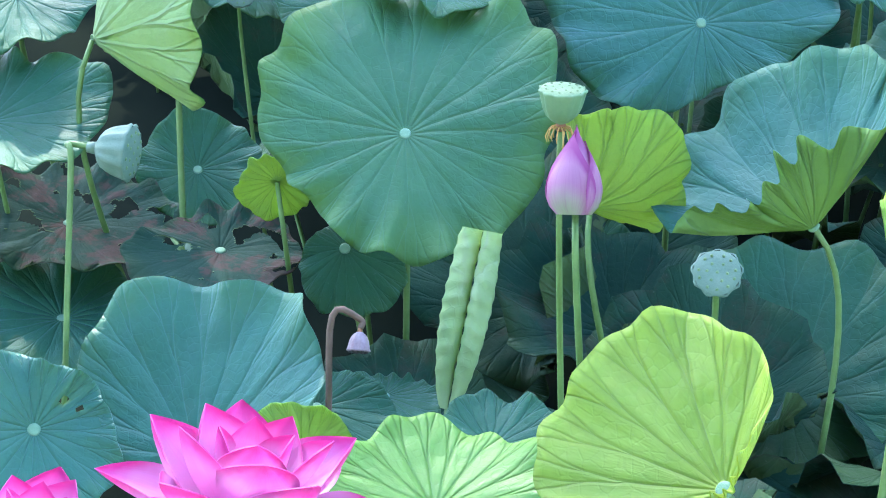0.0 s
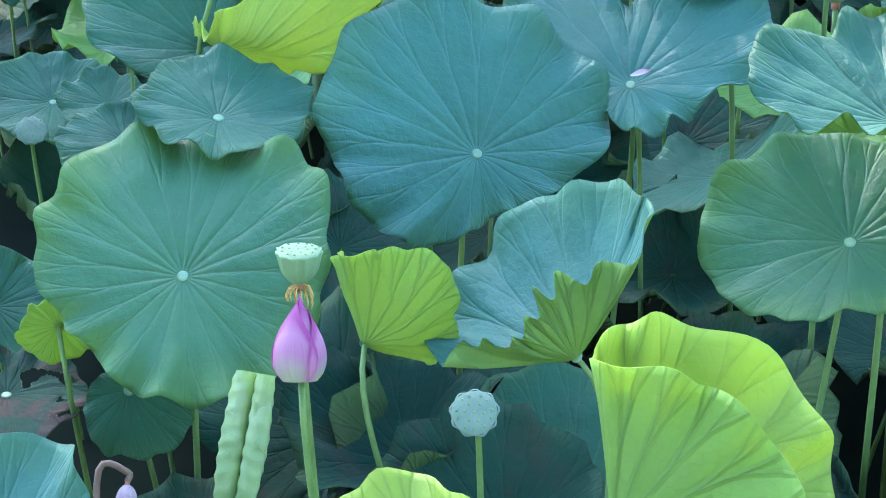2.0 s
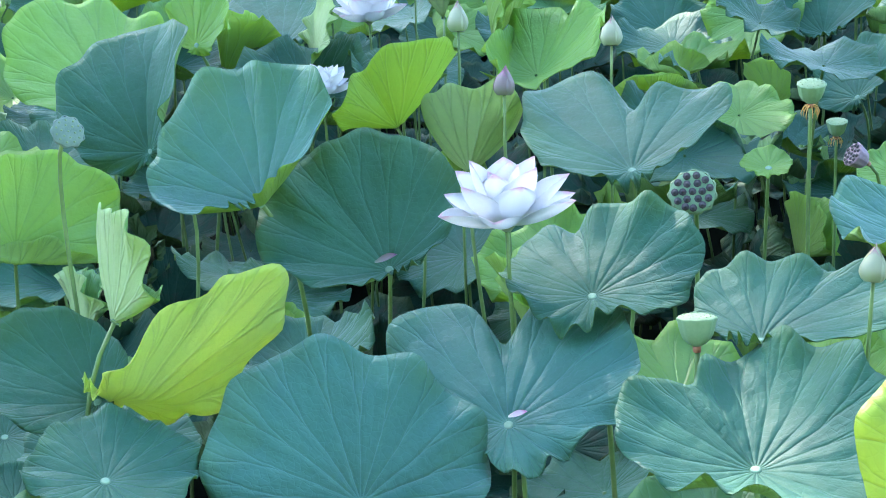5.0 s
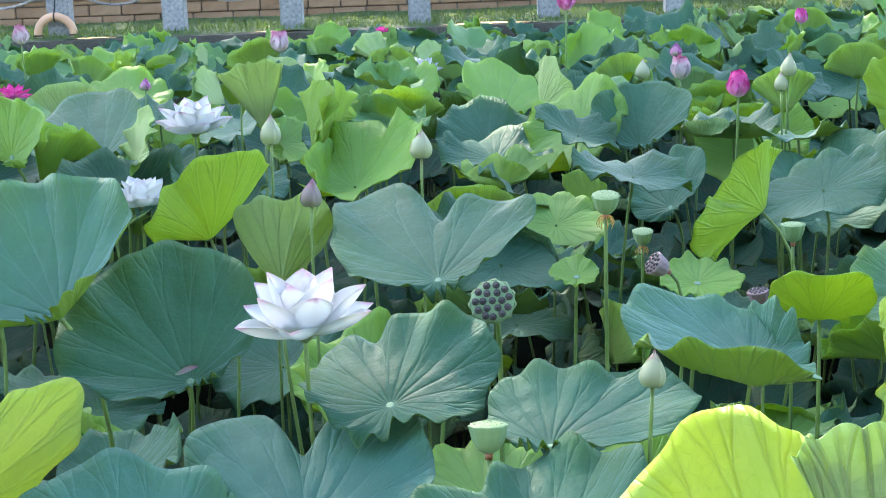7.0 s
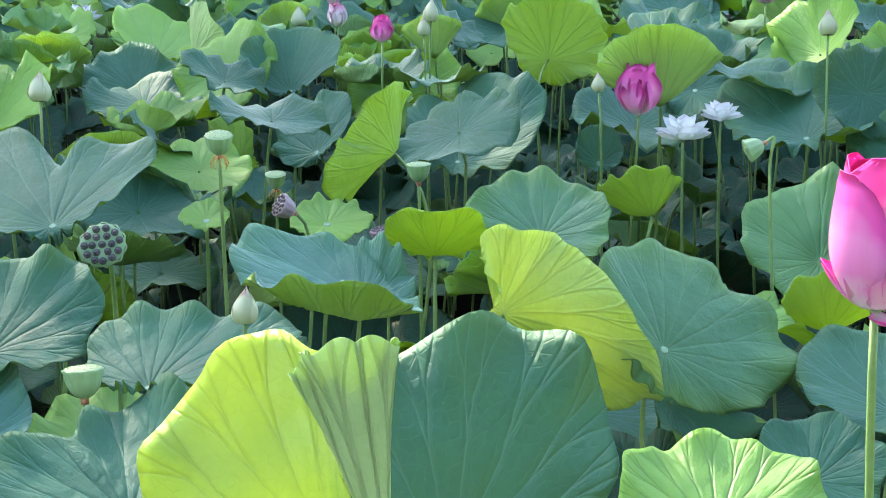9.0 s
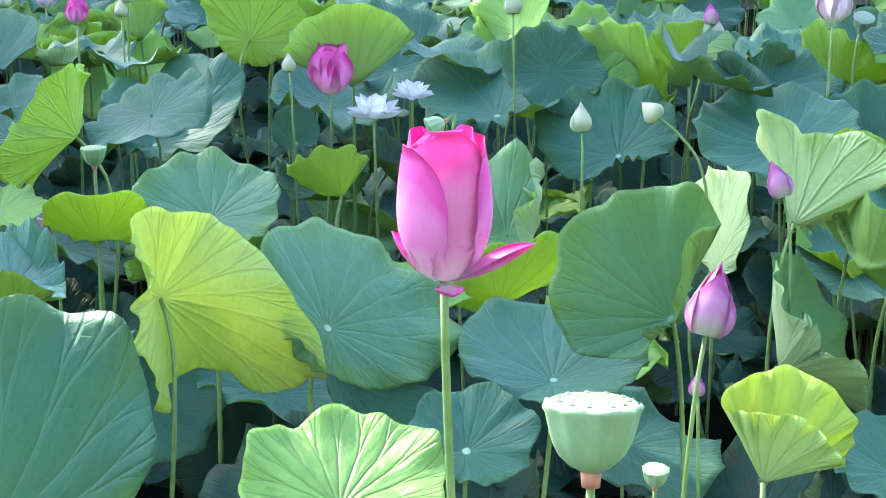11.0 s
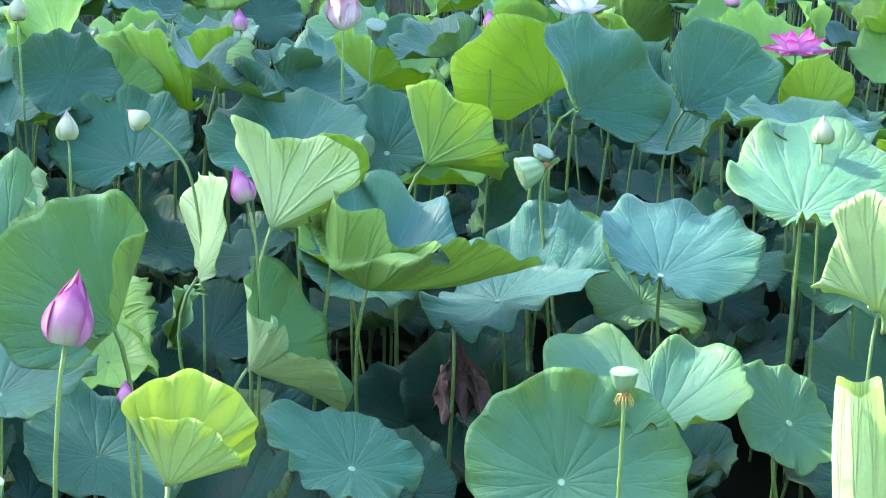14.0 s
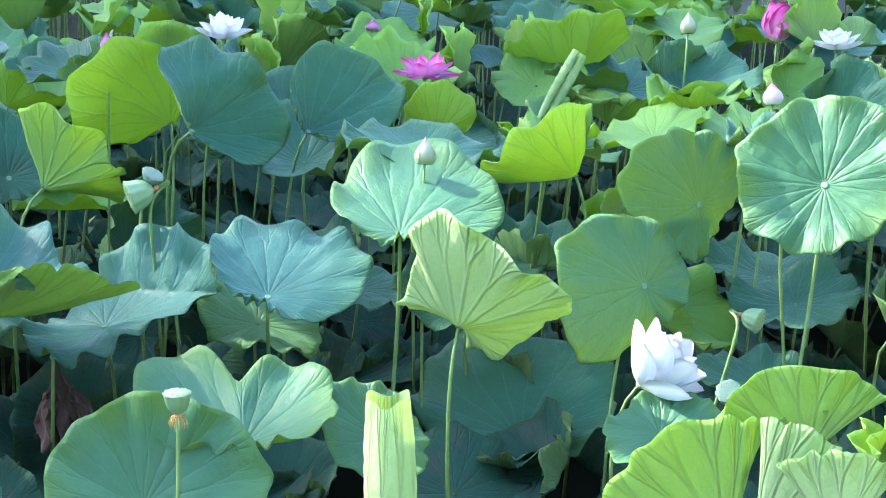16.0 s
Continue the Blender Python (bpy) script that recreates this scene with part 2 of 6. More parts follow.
SEED = plain_material("seed_green", (0.12, 0.22, 0.09), (0.24, 0.34, 0.14), 60.0, 0.45)
STAMEN = plain_material("stamen_old", (0.50, 0.26, 0.05), (0.70, 0.46, 0.14), 50.0, 0.6)
NECK = plain_material("pod_neck", (0.34, 0.12, 0.06), (0.50, 0.27, 0.16), 60.0, 0.7)
DRY = plain_material("dead_leaf", (0.07, 0.045, 0.05), (0.20, 0.13, 0.12), 12.0, 0.85, relief=0.8, distance=0.006)


# ---- building helpers ----
def part(name, bm, material, parent, label="", smooth=True):
    """Links a bmesh as one mesh object under a thing or a part."""
    me = bpy.data.meshes.new(name)
    bm.to_mesh(me)
    bm.free()
    for mt in material if isinstance(material, (list, tuple)) else (material,):
        me.materials.append(mt)
    if smooth:
        me.polygons.foreach_set("use_smooth", [True] * len(me.polygons))
    ob = new(name, me)
    ob.parent = parent
    return tagged(ob, label)


def thing(name, place, label, category, group="", turn=None):
    ob = new(name)
    ob.empty_display_size = 0.05
    ob.matrix_basis = Matrix.Translation(place) if turn is None else Matrix.Translation(place) @ turn.to_4x4()
    return tagged(ob, label, category, group)


def frame_of(n):
    """The turn whose z axis is n and whose x axis lies nearest to the world's x."""
    n = Vector(n).normalized()
    x = (Vector((1, 0, 0)) - n * n.x).normalized()
    y = n.cross(x)
    return Matrix((x, y, n)).transposed()


def tube(bm, pts, radii, sides=8, cap=True):
    """A round tube along points."""
    rings = []
    pts = [Vector(p) for p in pts]
    ref = Vector((1, 0, 0))
    for i, p in enumerate(pts):
        d = (pts[min(i + 1, len(pts) - 1)] - pts[max(i - 1, 0)]).normalized()
        ref = ref - d * ref.dot(d)
        ref = ref.normalized() if ref.length > 1e-4 else d.orthogonal().normalized()
        w = d.cross(ref)
        r = radii[i] if isinstance(radii, (list, tuple)) else radii
        rings.append([bm.verts.new(p + (ref * math.cos(a) + w * math.sin(a)) * r) for a in (2 * math.pi * k / sides for k in range(sides))])
    for a, b in zip(rings, rings[1:]):
        for k in range(sides):
            bm.faces.new((a[k], a[(k + 1) % sides], b[(k + 1) % sides], b[k]))
    if cap:
        bm.faces.new(rings[0][::-1])
        bm.faces.new(rings[-1])
    return bm


def lathe(bm, profile, sides=24, wobble=None, mat=0):
    """A body of revolution from (radius, height) pairs; wobble(angle, i) scales the radius."""
    rings = []
    for i, (r, h) in enumerate(profile):
        if r < 1e-6:
            rings.append([bm.verts.new((0, 0, h))])
        else:
            rings.append([bm.verts.new((r * k * math.cos(a), r * k * math.sin(a), h)) for a in (2 * math.pi * j / sides for j in range(sides)) for k in [wobble(a, i) if wobble else 1]])
    for a, b in zip(rings, rings[1:]):
        for j in range(sides):
            va = [a[0]] if len(a) == 1 else [a[j], a[(j + 1) % sides]]
            vb = [b[0]] if len(b) == 1 else [b[(j + 1) % sides], b[j]]
            if len(va) + len(vb) > 2:
                fc = bm.faces.new(va + vb)
                fc.material_index = mat
    return bm


def spline(a, ta, b, tb, n):
    a, b, ta, tb = Vector(a), Vector(b), Vector(ta), Vector(tb)
    out = []
    for i in range(n + 1):
        s = i / n
        out.append(a * (1 - s) ** 3 + (a + ta) * 3 * s * (1 - s) ** 2 + (b - tb) * 3 * s * s * (1 - s) + b * s ** 3)
    return out


# ---- leaves ----
def blade_mesh(r, off, cup, wave, bends, creases, notch, seed, nt, nr, fan=None, eaten=0.0, holes=(), lobes=(), outline=()):
    """A lotus blade round its stalk: cupped, wavy, creased and bent, with a top and an under face 2 mm apart."""
    rnd = random.Random(seed)
    ph = [rnd.uniform(0, 6.28) for _ in range(8)]
    ox, oy = off[0] * r, off[1] * r
    n_lobes = rnd.choice((4, 5, 6, 7))
    ruffle = rnd.choice((11, 12, 13, 14))
    pts = np.zeros((nr + 1, nt, 3))
    own = 0.0 if lobes or outline else 1.0
    for j in range(nt):
        th = 2 * math.pi * j / nt
        c, s = math.cos(th), math.sin(th)
        b = c * ox + s * oy
        reach = b + math.sqrt(max(b * b - (ox * ox + oy * oy) + r * r, 1e-6))
        reach *= 1 + sum(a * math.sin(k * th + p) for k, a, p in outline)
        reach *= 1 + own * (0.030 * math.sin(2 * th + ph[6]) + 0.030 * math.sin(n_lobes * th + ph[0])) + 0.020 * math.sin(ruffle * th + ph[1]) + 0.010 * math.sin(21 * th + ph[2]) + 0.04 * noise.noise((c * 2.2 + seed, s * 2.2, 3.3))
        for (na, nd) in ((notch[0], notch[1]), ((notch[0] + 180), 0.05)):
            dd = (th - radians(na) + math.pi) % (2 * math.pi) - math.pi
            reach *= 1 - nd * math.exp(-(dd / 0.16) ** 2)
        for i in range(nr + 1):
            v = (i / nr) ** 0.85
            x, y = c * reach * v, s * reach * v
            q = math.hypot(x - ox * v, y - oy * v) / r
            h = cup * r * v ** 1.7 - 0.035 * r * math.exp(-(v / 0.16) ** 2)
            h += sum(a * r * v ** 2.2 * math.sin(k * th + p) for k, a, p in lobes)
            h += own * wave * r * v ** 3 * (0.055 * math.sin(n_lobes * th + ph[3]) + 0.05 * math.sin(3 * th + ph[7]))
            h += wave * r * v ** 5 * (0.050 + 0.03 * math.sin(2 * th + ph[2])) * math.sin(ruffle * th + ph[4] + 1.5 * v)
            h += own * wave * r * 0.03 * v * v * math.sin(2 * th + ph[5])
            h += wave * r * 0.012 * max(0, v - 0.7) * 3.3 * math.sin(21 * th + ph[6])
            h += r * 0.0009 * (abs(math.cos(10.5 * th)) - 0.6) * min(1, 2.5 * v) * (1.15 - 0.6 * v)
            h += r * 0.030 * (noise.noise((x / r * 2.3 + seed, y / r * 2.3, 1.7)) + 0.5 * noise.noise((x / r * 5 + seed, y / r * 5, 4.1))) * v
            # long puckers that run out to the rim
            h += r * 0.030 * v * v * noise.noise((c * 6.5 + seed, s * 6.5, 1.6 * v)) * max(0.0, 0.5 + 1.3 * noise.noise((c * 1.3, s * 1.3 + seed, 9.0)))
            for ca, amt in creases:
                k = radians(ca)
                along, side = x * math.cos(k) + y * math.sin(k), abs(-x * math.sin(k) + y * math.cos(k))
                soft = math.sqrt(side * side + (0.06 * r) ** 2) - 0.06 * r
                h += amt * soft * max(0.0, min(1.0, 0.5 + along / r))
            if fan:
                mid, half, depth, back = fan
                rho = r * v * (1 + 0.05 * noise.noise((c * 2.2 + seed, s * 2.2, 3.3)) + 0.02 * math.sin(ruffle * th + ph[1]))
                rho *= 1 + (back - 1) * max(0.0, s) ** 0.7
                swing = 1 - 0.10 * v ** 2 * (1 - abs(c))
                phi = radians(mid) + radians(half) * c * swing + 0.05 * v ** 3 * math.sin(5 * th + ph[3])
                x, y = rho * math.cos(phi), rho * math.sin(phi)
                h = depth * rho * s * (0.35 + 0.65 * v) + wave * r * v ** 4 * (0.045 * math.sin(ruffle * th + ph[4]) + 0.05 * math.sin(n_lobes * th + ph[5]))
                h += r * 0.007 * min(1, half / 60) * (abs(math.cos(10.5 * th * min(1.0, max(0.38, round(21 * half / 70) / 21)))) - 0.6) * min(1, 2.5 * v) * (-1 if s < 0 else 1)
                h += cup * r * v * v
                if wave > 2:
                    x += 0.16 * r * v * noise.noise((4 * v + seed, 3 * c, 2 * s))
                    y += 0.10 * r * v * noise.noise((5 * v, 3 * c + seed, 2 * s))
                    h += 0.14 * r * v * noise.noise((6 * v, 3 * c, 2 * s + seed))
            pts[i, j] = (x, y, h)
    for ang, d, beta, rad in bends:
        k = radians(ang)
        uu = np.array((math.cos(k), math.sin(k)))
        up = 1 if beta > 0 else -1
        rho, be = rad * r, radians(abs(beta))
        s = pts[..., :2] @ uu - d * r * (1 + 0.15 * own * np.sin(3 * np.arctan2(pts[..., 1], pts[..., 0]) + ph[7]))
        on = s > 0
        fi = np.clip(s / rho, 0, be)
        rest = s - fi * rho
        hh = pts[..., 2] * up
        du = rho * np.sin(fi) + rest * np.cos(fi) - hh * np.sin(fi) - s
        z = rho * (1 - np.cos(fi)) + rest * np.sin(fi) + hh * np.cos(fi)
        pts[..., 0] += np.where(on, du * uu[0], 0)
        pts[..., 1] += np.where(on, du * uu[1], 0)
        pts[..., 2] = np.where(on, z * up, pts[..., 2])
    # normals by differences, for the under face
    dj = np.roll(pts, -1, 1) - np.roll(pts, 1, 1)
    di = np.gradient(pts, axis=0)
    nn = np.cross(di, dj)
    nn /= np.linalg.norm(nn, axis=2, keepdims=True) + 1e-9
    under = pts - nn * (0.0018 if r < 0.9 else 0.006)
    bm = bmesh.new()
    uv = bm.loops.layers.uv.new("UVMap")
    layers = []
    span = min(1.0, max(0.38, round(21 * fan[1] / 70) / 21)) if fan else 1.0
    centre = pts[0].mean(0)
    for k, arr in enumerate((pts, under)):
        mid = bm.verts.new(centre if k == 0 else centre - np.array((0, 0, 0.0018)))
        layers.append((mid, [[bm.verts.new(arr[i, j]) for j in range(nt)] for i in range(1, nr + 1)]))

    def face(vs, uvs, mat):
        f = bm.faces.new(vs)
        f.material_index = mat
        for lp, w in zip(f.loops, uvs):
            lp[uv].uv = w

    for k, (mid, rows) in enumerate(layers):
        for j in range(nt):
            j2 = (j + 1) % nt
            u0, u1, v1 = j / nt * span, (j + 1) / nt * span, (1 / nr) ** 0.85
            vs, uvs = [mid, rows[0][j], rows[0][j2]], [((u0 + u1) / 2, 0), (u0, v1), (u1, v1)]
            face(vs if k == 0 else vs[::-1], uvs if k == 0 else uvs[::-1], k)
            for i in range(nr - 1):
                if eaten and i > 4 and noise.noise((pts[i, j, 0] / r * 4 + seed, pts[i, j, 1] / r * 4, 7.0)) + 0.4 * noise.noise((pts[i, j, 0] / r * 11, pts[i, j, 1] / r * 11, seed)) > 0.60 - eaten:
                    continue
                if any(abs(i / nr - hv) < 0.5 / nr + hs and abs(((j / nt - hu) + 0.5) % 1 - 0.5) < 0.6 / nt + hs * 0.3 for hu, hv, hs in holes):
                    continue
                va, vb = ((i + 1) / nr) ** 0.85, ((i + 2) / nr) ** 0.85
                vs, uvs = [rows[i][j], rows[i + 1][j], rows[i + 1][j2], rows[i][j2]], [(u0, va), (u0, vb), (u1, vb), (u1, va)]
                if k:
                    vs, uvs = [vs[0], vs[3], vs[2], vs[1]], [uvs[0], uvs[3], uvs[2], uvs[1]]
                face(vs, uvs, k)
    for j in range(nt):
        j2 = (j + 1) % nt
        a, b = layers[0][1][-1], layers[1][1][-1]
        face([a[j], b[j], b[j2], a[j2]], [(j / nt, 1)] * 4, 0)
    return bm


LEAF_LABELS = {
    "deep": "mature blue-green lotus leaf with a wavy rim, standing over the pond",
    "waxy_sky": "waxy blue-green lotus leaf with a pale bloom and fine puckers",
    "soft": "mid-green lotus leaf with a frilled yellowish rim, over the pond",
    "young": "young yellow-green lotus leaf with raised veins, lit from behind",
    "sun_tint": "thin lotus leaf, the sun behind it put into its yellow-green colour",
    "sun_tint_inside": "green lotus leaf folded into a fan, its inner face coloured a sunlit yellow",
    "pale": "pale lotus leaf half folded, its ribbed underside showing",
    "turned": "blue-green lotus leaf whose rim turns up to show a bright underside",
    "flap": "large yellow-green lotus leaf with its margin folded over, pale side out",
    "old": "old lotus leaf low over the water, shade of the gaps in its dark colour",
    "dead": "withered brown lotus leaf hanging crumpled from its stalk",
    "eaten": "low lotus leaf, insect-eaten with brown and pinkish blotches",
}
leaf_count = 0


def stalk_part(parent, top, toward, radius, material=STALK, bend=0.35, foot=(0, 0), name="stalk"):
    """A stalk from the pond's bed to top, given in the thing's own space (the thing stands at the water's level)."""
    top = Vector(top)
    base = Vector((foot[0], foot[1], -0.12))
    length = (top - base).length
    pts = spline(base, Vector((0, 0, 1)) * length * 0.45, top, Vector(toward).normalized() * length * bend, 12)
    bm = bmesh.new()
    tube(bm, pts, [radius * (1.15 - 0.3 * i / 12) for i in range(13)], 8)
    return part(name, bm, material, parent)


def leaf(place, r, n, off, tone, cup=0.12, wave=1.0, bends=(), creases=(), notch=(90, 0.06), label="", fan=None, holes=(), lobes=(), outline=()):
    global leaf_count
    leaf_count += 1
    seed = leaf_count
    rnd = random.Random(seed * 7)
    x, y, z = place
    fx, fy = rnd.uniform(-0.09, 0.09), rnd.uniform(-0.05, 0.09)
    root = thing("lotus_leaf", (x + fx, y + fy, 0), label or LEAF_LABELS[tone], "lotus leaf", "lotus leaves of the pond")
    nt, nr = (210, 32) if tone == "eaten" else (126, 16)
    bl = part("blade", blade_mesh(r, off, cup, wave, bends, creases, notch, seed, nt, nr, fan, 0.22 if tone == "eaten" else 0.0, holes, lobes, outline), LEAF_MATS[tone], root)
    turn = frame_of(n)
    bl.matrix_basis = Matrix.Translation((-fx, -fy, z)) @ turn.to_4x4()
    bm = bmesh.new()
    lathe(bm, [(0, 0.003), (0.006, 0.0035), (0.009, 0.003), (0.011, 0.001), (0.011, -0.001)], 12)
    nv = part("navel", bm, NAVEL, root)
    nv.matrix_basis = bl.matrix_basis @ Matrix.Translation((0, 0, 0.001 - (0 if fan else 0.033 * r)))
    nvec = Vector(n).normalized()
    toward = nvec if nvec.z > 0.25 else Vector((nvec.x * 0.5, nvec.y * 0.5, 0.6))
    stalk_part(root, Vector((-fx, -fy, z)) - nvec * (0.003 + (0 if fan else 0.033 * r)), toward, rnd.uniform(0.0055, 0.0075), STALK, 0.25)
    return root



FILL_MESH = {}
FILL_FANS = {2: 62, 5: 48, 8: 75}


def fill_template(style, res):
    """One of nine blade shapes of unit radius, for the leaves of the crowd."""
    if (style, res) not in FILL_MESH:
        rnd = random.Random(1000 + style)
        cup = (0.1, 0.2, 0.3, 0.15, 0.25, 0.12, 0.4, 0.2, 0.3)[style]
        bends = [] if style in (0, 3) else [(rnd.uniform(0, 360), rnd.uniform(0.3, 0.6), rnd.uniform(50, 120), 0.15)]
        cre = [(rnd.uniform(0, 360), rnd.uniform(0.2, 0.5))] if style in (1, 4, 7, 8) else []
        bm = blade_mesh(1.0, (rnd.uniform(-0.15, 0.15), rnd.uniform(-0.15, 0.15)), cup, 1.5, bends, cre, (rnd.uniform(0, 360), rnd.choice((0.05, 0.2, 0.3))), 500 + style, *res)
        if style in FILL_FANS:
            bm.free()
            bm = blade_mesh(1.0, (0, 0), 0.0, 1.3, [], [], (0, 0.0), 500 + style, *res, (90, FILL_FANS[style], 0.14, 1.04))
            bm.transform(Matrix.Rotation(radians(72), 4, "X"))
        me = bpy.data.meshes.new("blade")
        bm.to_mesh(me)
        bm.free()
        me.polygons.foreach_set("use_smooth", [True] * len(me.polygons))
        FILL_MESH[(style, res)] = me
    return FILL_MESH[(style, res)]


TONES = ("deep", "young", "pale", "old", "sun_tint")
CROWD = []


def fill_leaf(place, r, n, tone, seed, single):
    """A leaf of the crowd behind and below; single ones are things, the rest are joined later."""
    rnd = random.Random(seed * 13 + 5)
    x, y, z = place
    nv = Vector(n).normalized()
    if seed % 9 in FILL_FANS and tone in ("deep", "old"):
        seed += 1
    turn = frame_of(n).to_4x4() @ Matrix.Rotation(rnd.uniform(0, 6.28) if seed % 9 not in FILL_FANS else rnd.gauss(0.3, 0.7), 4, "Z") @ Matrix.Diagonal((r, r, r, 1))
    pts = spline((rnd.uniform(-0.1, 0.1), rnd.uniform(-0.1, 0.1), -0.12), (0, 0, z * 0.5), Vector((0, 0, z)) - nv * 0.003, nv * z * 0.2, 6)
    if not single:
        CROWD.append((seed % 9, Matrix.Translation(place) @ turn, TONES.index(tone), [p + Vector((x, y, 0)) for p in pts]))
        return
    root = thing("lotus_leaf", (x, y, 0), LEAF_LABELS[tone], "lotus leaf", "lotus leaves of the pond")
    key = (seed % 9, tone)
    if key not in FILL_MESH:
        me = fill_template(seed % 9, (48, 9)).copy()
        me.transform(Matrix.Diagonal((0.25, 0.25, 0.25, 1)))
        me.materials.append(LEAF_MATS[tone][0])
        me.materials.append(LEAF_MATS[tone][1])
        FILL_MESH[key] = me
    bl = new("blade", FILL_MESH[key])
    bl.parent = root
    bl.matrix_basis = Matrix.Translation((0, 0, z)) @ turn @ Matrix.Diagonal((4, 4, 4, 1))
    bm = bmesh.new()
    tube(bm, pts, 0.006, 6)
    part("stalk", bm, STALK, root)


def join_crowd():
    """All the far and low leaves as one object, and their stalks as another."""
    vs, loops, starts, mats, uvs = [], [], [], [], []
    nv = nl = 0
    for style, m, tone, _ in CROWD:
        me = fill_template(style, (44, 7))
        co = np.empty(len(me.vertices) * 3)
        me.vertices.foreach_get("co", co)
        mm = np.array(m)
        vs.append(co.reshape(-1, 3) @ mm[:3, :3].T + mm[:3, 3])
        li = np.empty(len(me.loops), int)
        me.loops.foreach_get("vertex_index", li)
        ls = np.empty(len(me.polygons), int)
        me.polygons.foreach_get("loop_start", ls)
        mi = np.empty(len(me.polygons), int)
        me.polygons.foreach_get("material_index", mi)
        u = np.empty(len(me.loops) * 2)
        me.uv_layers[0].data.foreach_get("uv", u)
        loops.append(li + nv)
        starts.append(ls + nl)
        mats.append(mi + 2 * tone)
        uvs.append(u)
        nv += len(me.vertices)
        nl += len(li)
    me = bpy.data.meshes.new("far_lotus_leaves")
    st = np.concatenate(starts)
    me.vertices.add(nv)
    me.vertices.foreach_set("co", np.concatenate(vs).ravel())
    me.loops.add(nl)
    me.loops.foreach_set("vertex_index", np.concatenate(loops))
    me.polygons.add(len(st))
    me.polygons.foreach_set("loop_start", st)
    me.polygons.foreach_set("material_index", np.concatenate(mats))
    me.uv_layers.new(name="UVMap").data.foreach_set("uv", np.concatenate(uvs))
    me.polygons.foreach_set("use_smooth", [True] * len(st))
    for tn in TONES:
        me.materials.append(LEAF_MATS[tn][0])
        me.materials.append(LEAF_MATS[tn][1])
    me.update(calc_edges=True)
    tagged(new("far_lotus_leaves", me), "crowd of farther and lower green lotus leaves filling the pond", "lotus leaves", kind="stuff")
    v2, f2 = [], []
    for *_, pts in CROWD:
        for i, p in enumerate(pts):
            b0 = len(v2)
            for k in range(5):
                a = 2 * math.pi * k / 5
                v2.append((p.x + 0.006 * math.cos(a), p.y + 0.006 * math.sin(a), p.z))
            if i:
                f2 += [(b0 - 5 + k, b0 - 5 + (k + 1) % 5, b0 + (k + 1) % 5, b0 + k) for k in range(5)]
    me = bpy.data.meshes.new("far_lotus_stalks")
    me.from_pydata(v2, [], f2)
    me.polygons.foreach_set("use_smooth", [True] * len(f2))
    me.materials.append(STALK)
    tagged(new("far_lotus_stalks", me), "green stalks of the crowded lotus leaves", "lotus stalks", kind="stuff")


# ---- flowers, buds and seed pods ----
def petal_material(name, base, mid, tip, edge=0.0, tip_at=0.8, streaks=0.5):
    m, nodes, links = mat_new(name)
    b = nodes["Principled BSDF"]
    uv = nodes.new("ShaderNodeUVMap")
    sep = nodes.new("ShaderNodeSeparateXYZ")
    links.new(uv.outputs[0], sep.inputs[0])
    u, v = sep.outputs[0], sep.outputs[1]
    side = calc(m, "ABSOLUTE", calc(m, "SUBTRACT", u, 0.5))
    k = calc(m, "ADD", v, calc(m, "MULTIPLY", calc(m, "POWER", calc(m, "MULTIPLY", side, 2.0), 4.0), edge))
    k = calc(m, "ADD", k, calc(m, "MULTIPLY", calc(m, "SUBTRACT", noise_tex(m, 30.0, 2.0), 0.5), 0.16))
    col = ramp(m, k, (0.06, base), (0.38, mid), (tip_at, mid), (min(0.99, tip_at + 0.2), tip))
    streak = nodes.new("ShaderNodeTexNoise")
    streak.inputs["Scale"].default_value = 1.0
    cmb = nodes.new("ShaderNodeCombineXYZ")
    links.new(calc(m, "MULTIPLY", u, 34.0), cmb.inputs[0])
    links.new(calc(m, "MULTIPLY", v, 1.6), cmb.inputs[1])
    links.new(cmb.outputs[0], streak.inputs["Vector"])
    col = blend(m, calc(m, "MULTIPLY", calc(m, "SUBTRACT", streak.outputs["Fac"], 0.45), streaks, clamp=True), col, tip)
    links.new(col, b.inputs["Base Color"])
    b.inputs["Roughness"].default_value = 0.5
    links.new(bump(m, streak.outputs["Fac"], 0.25, 0.0015), b.inputs["Normal"])
    tr = nodes.new("ShaderNodeBsdfTranslucent")
    links.new(col, tr.inputs[0])
    ms = nodes.new("ShaderNodeMixShader")
    ms.inputs[0].default_value = 0.4
    links.new(b.outputs[0], ms.inputs[1])
    links.new(tr.outputs[0], ms.inputs[2])
    links.new(ms.outputs[0], nodes["Material Output"].inputs[0])
    return m


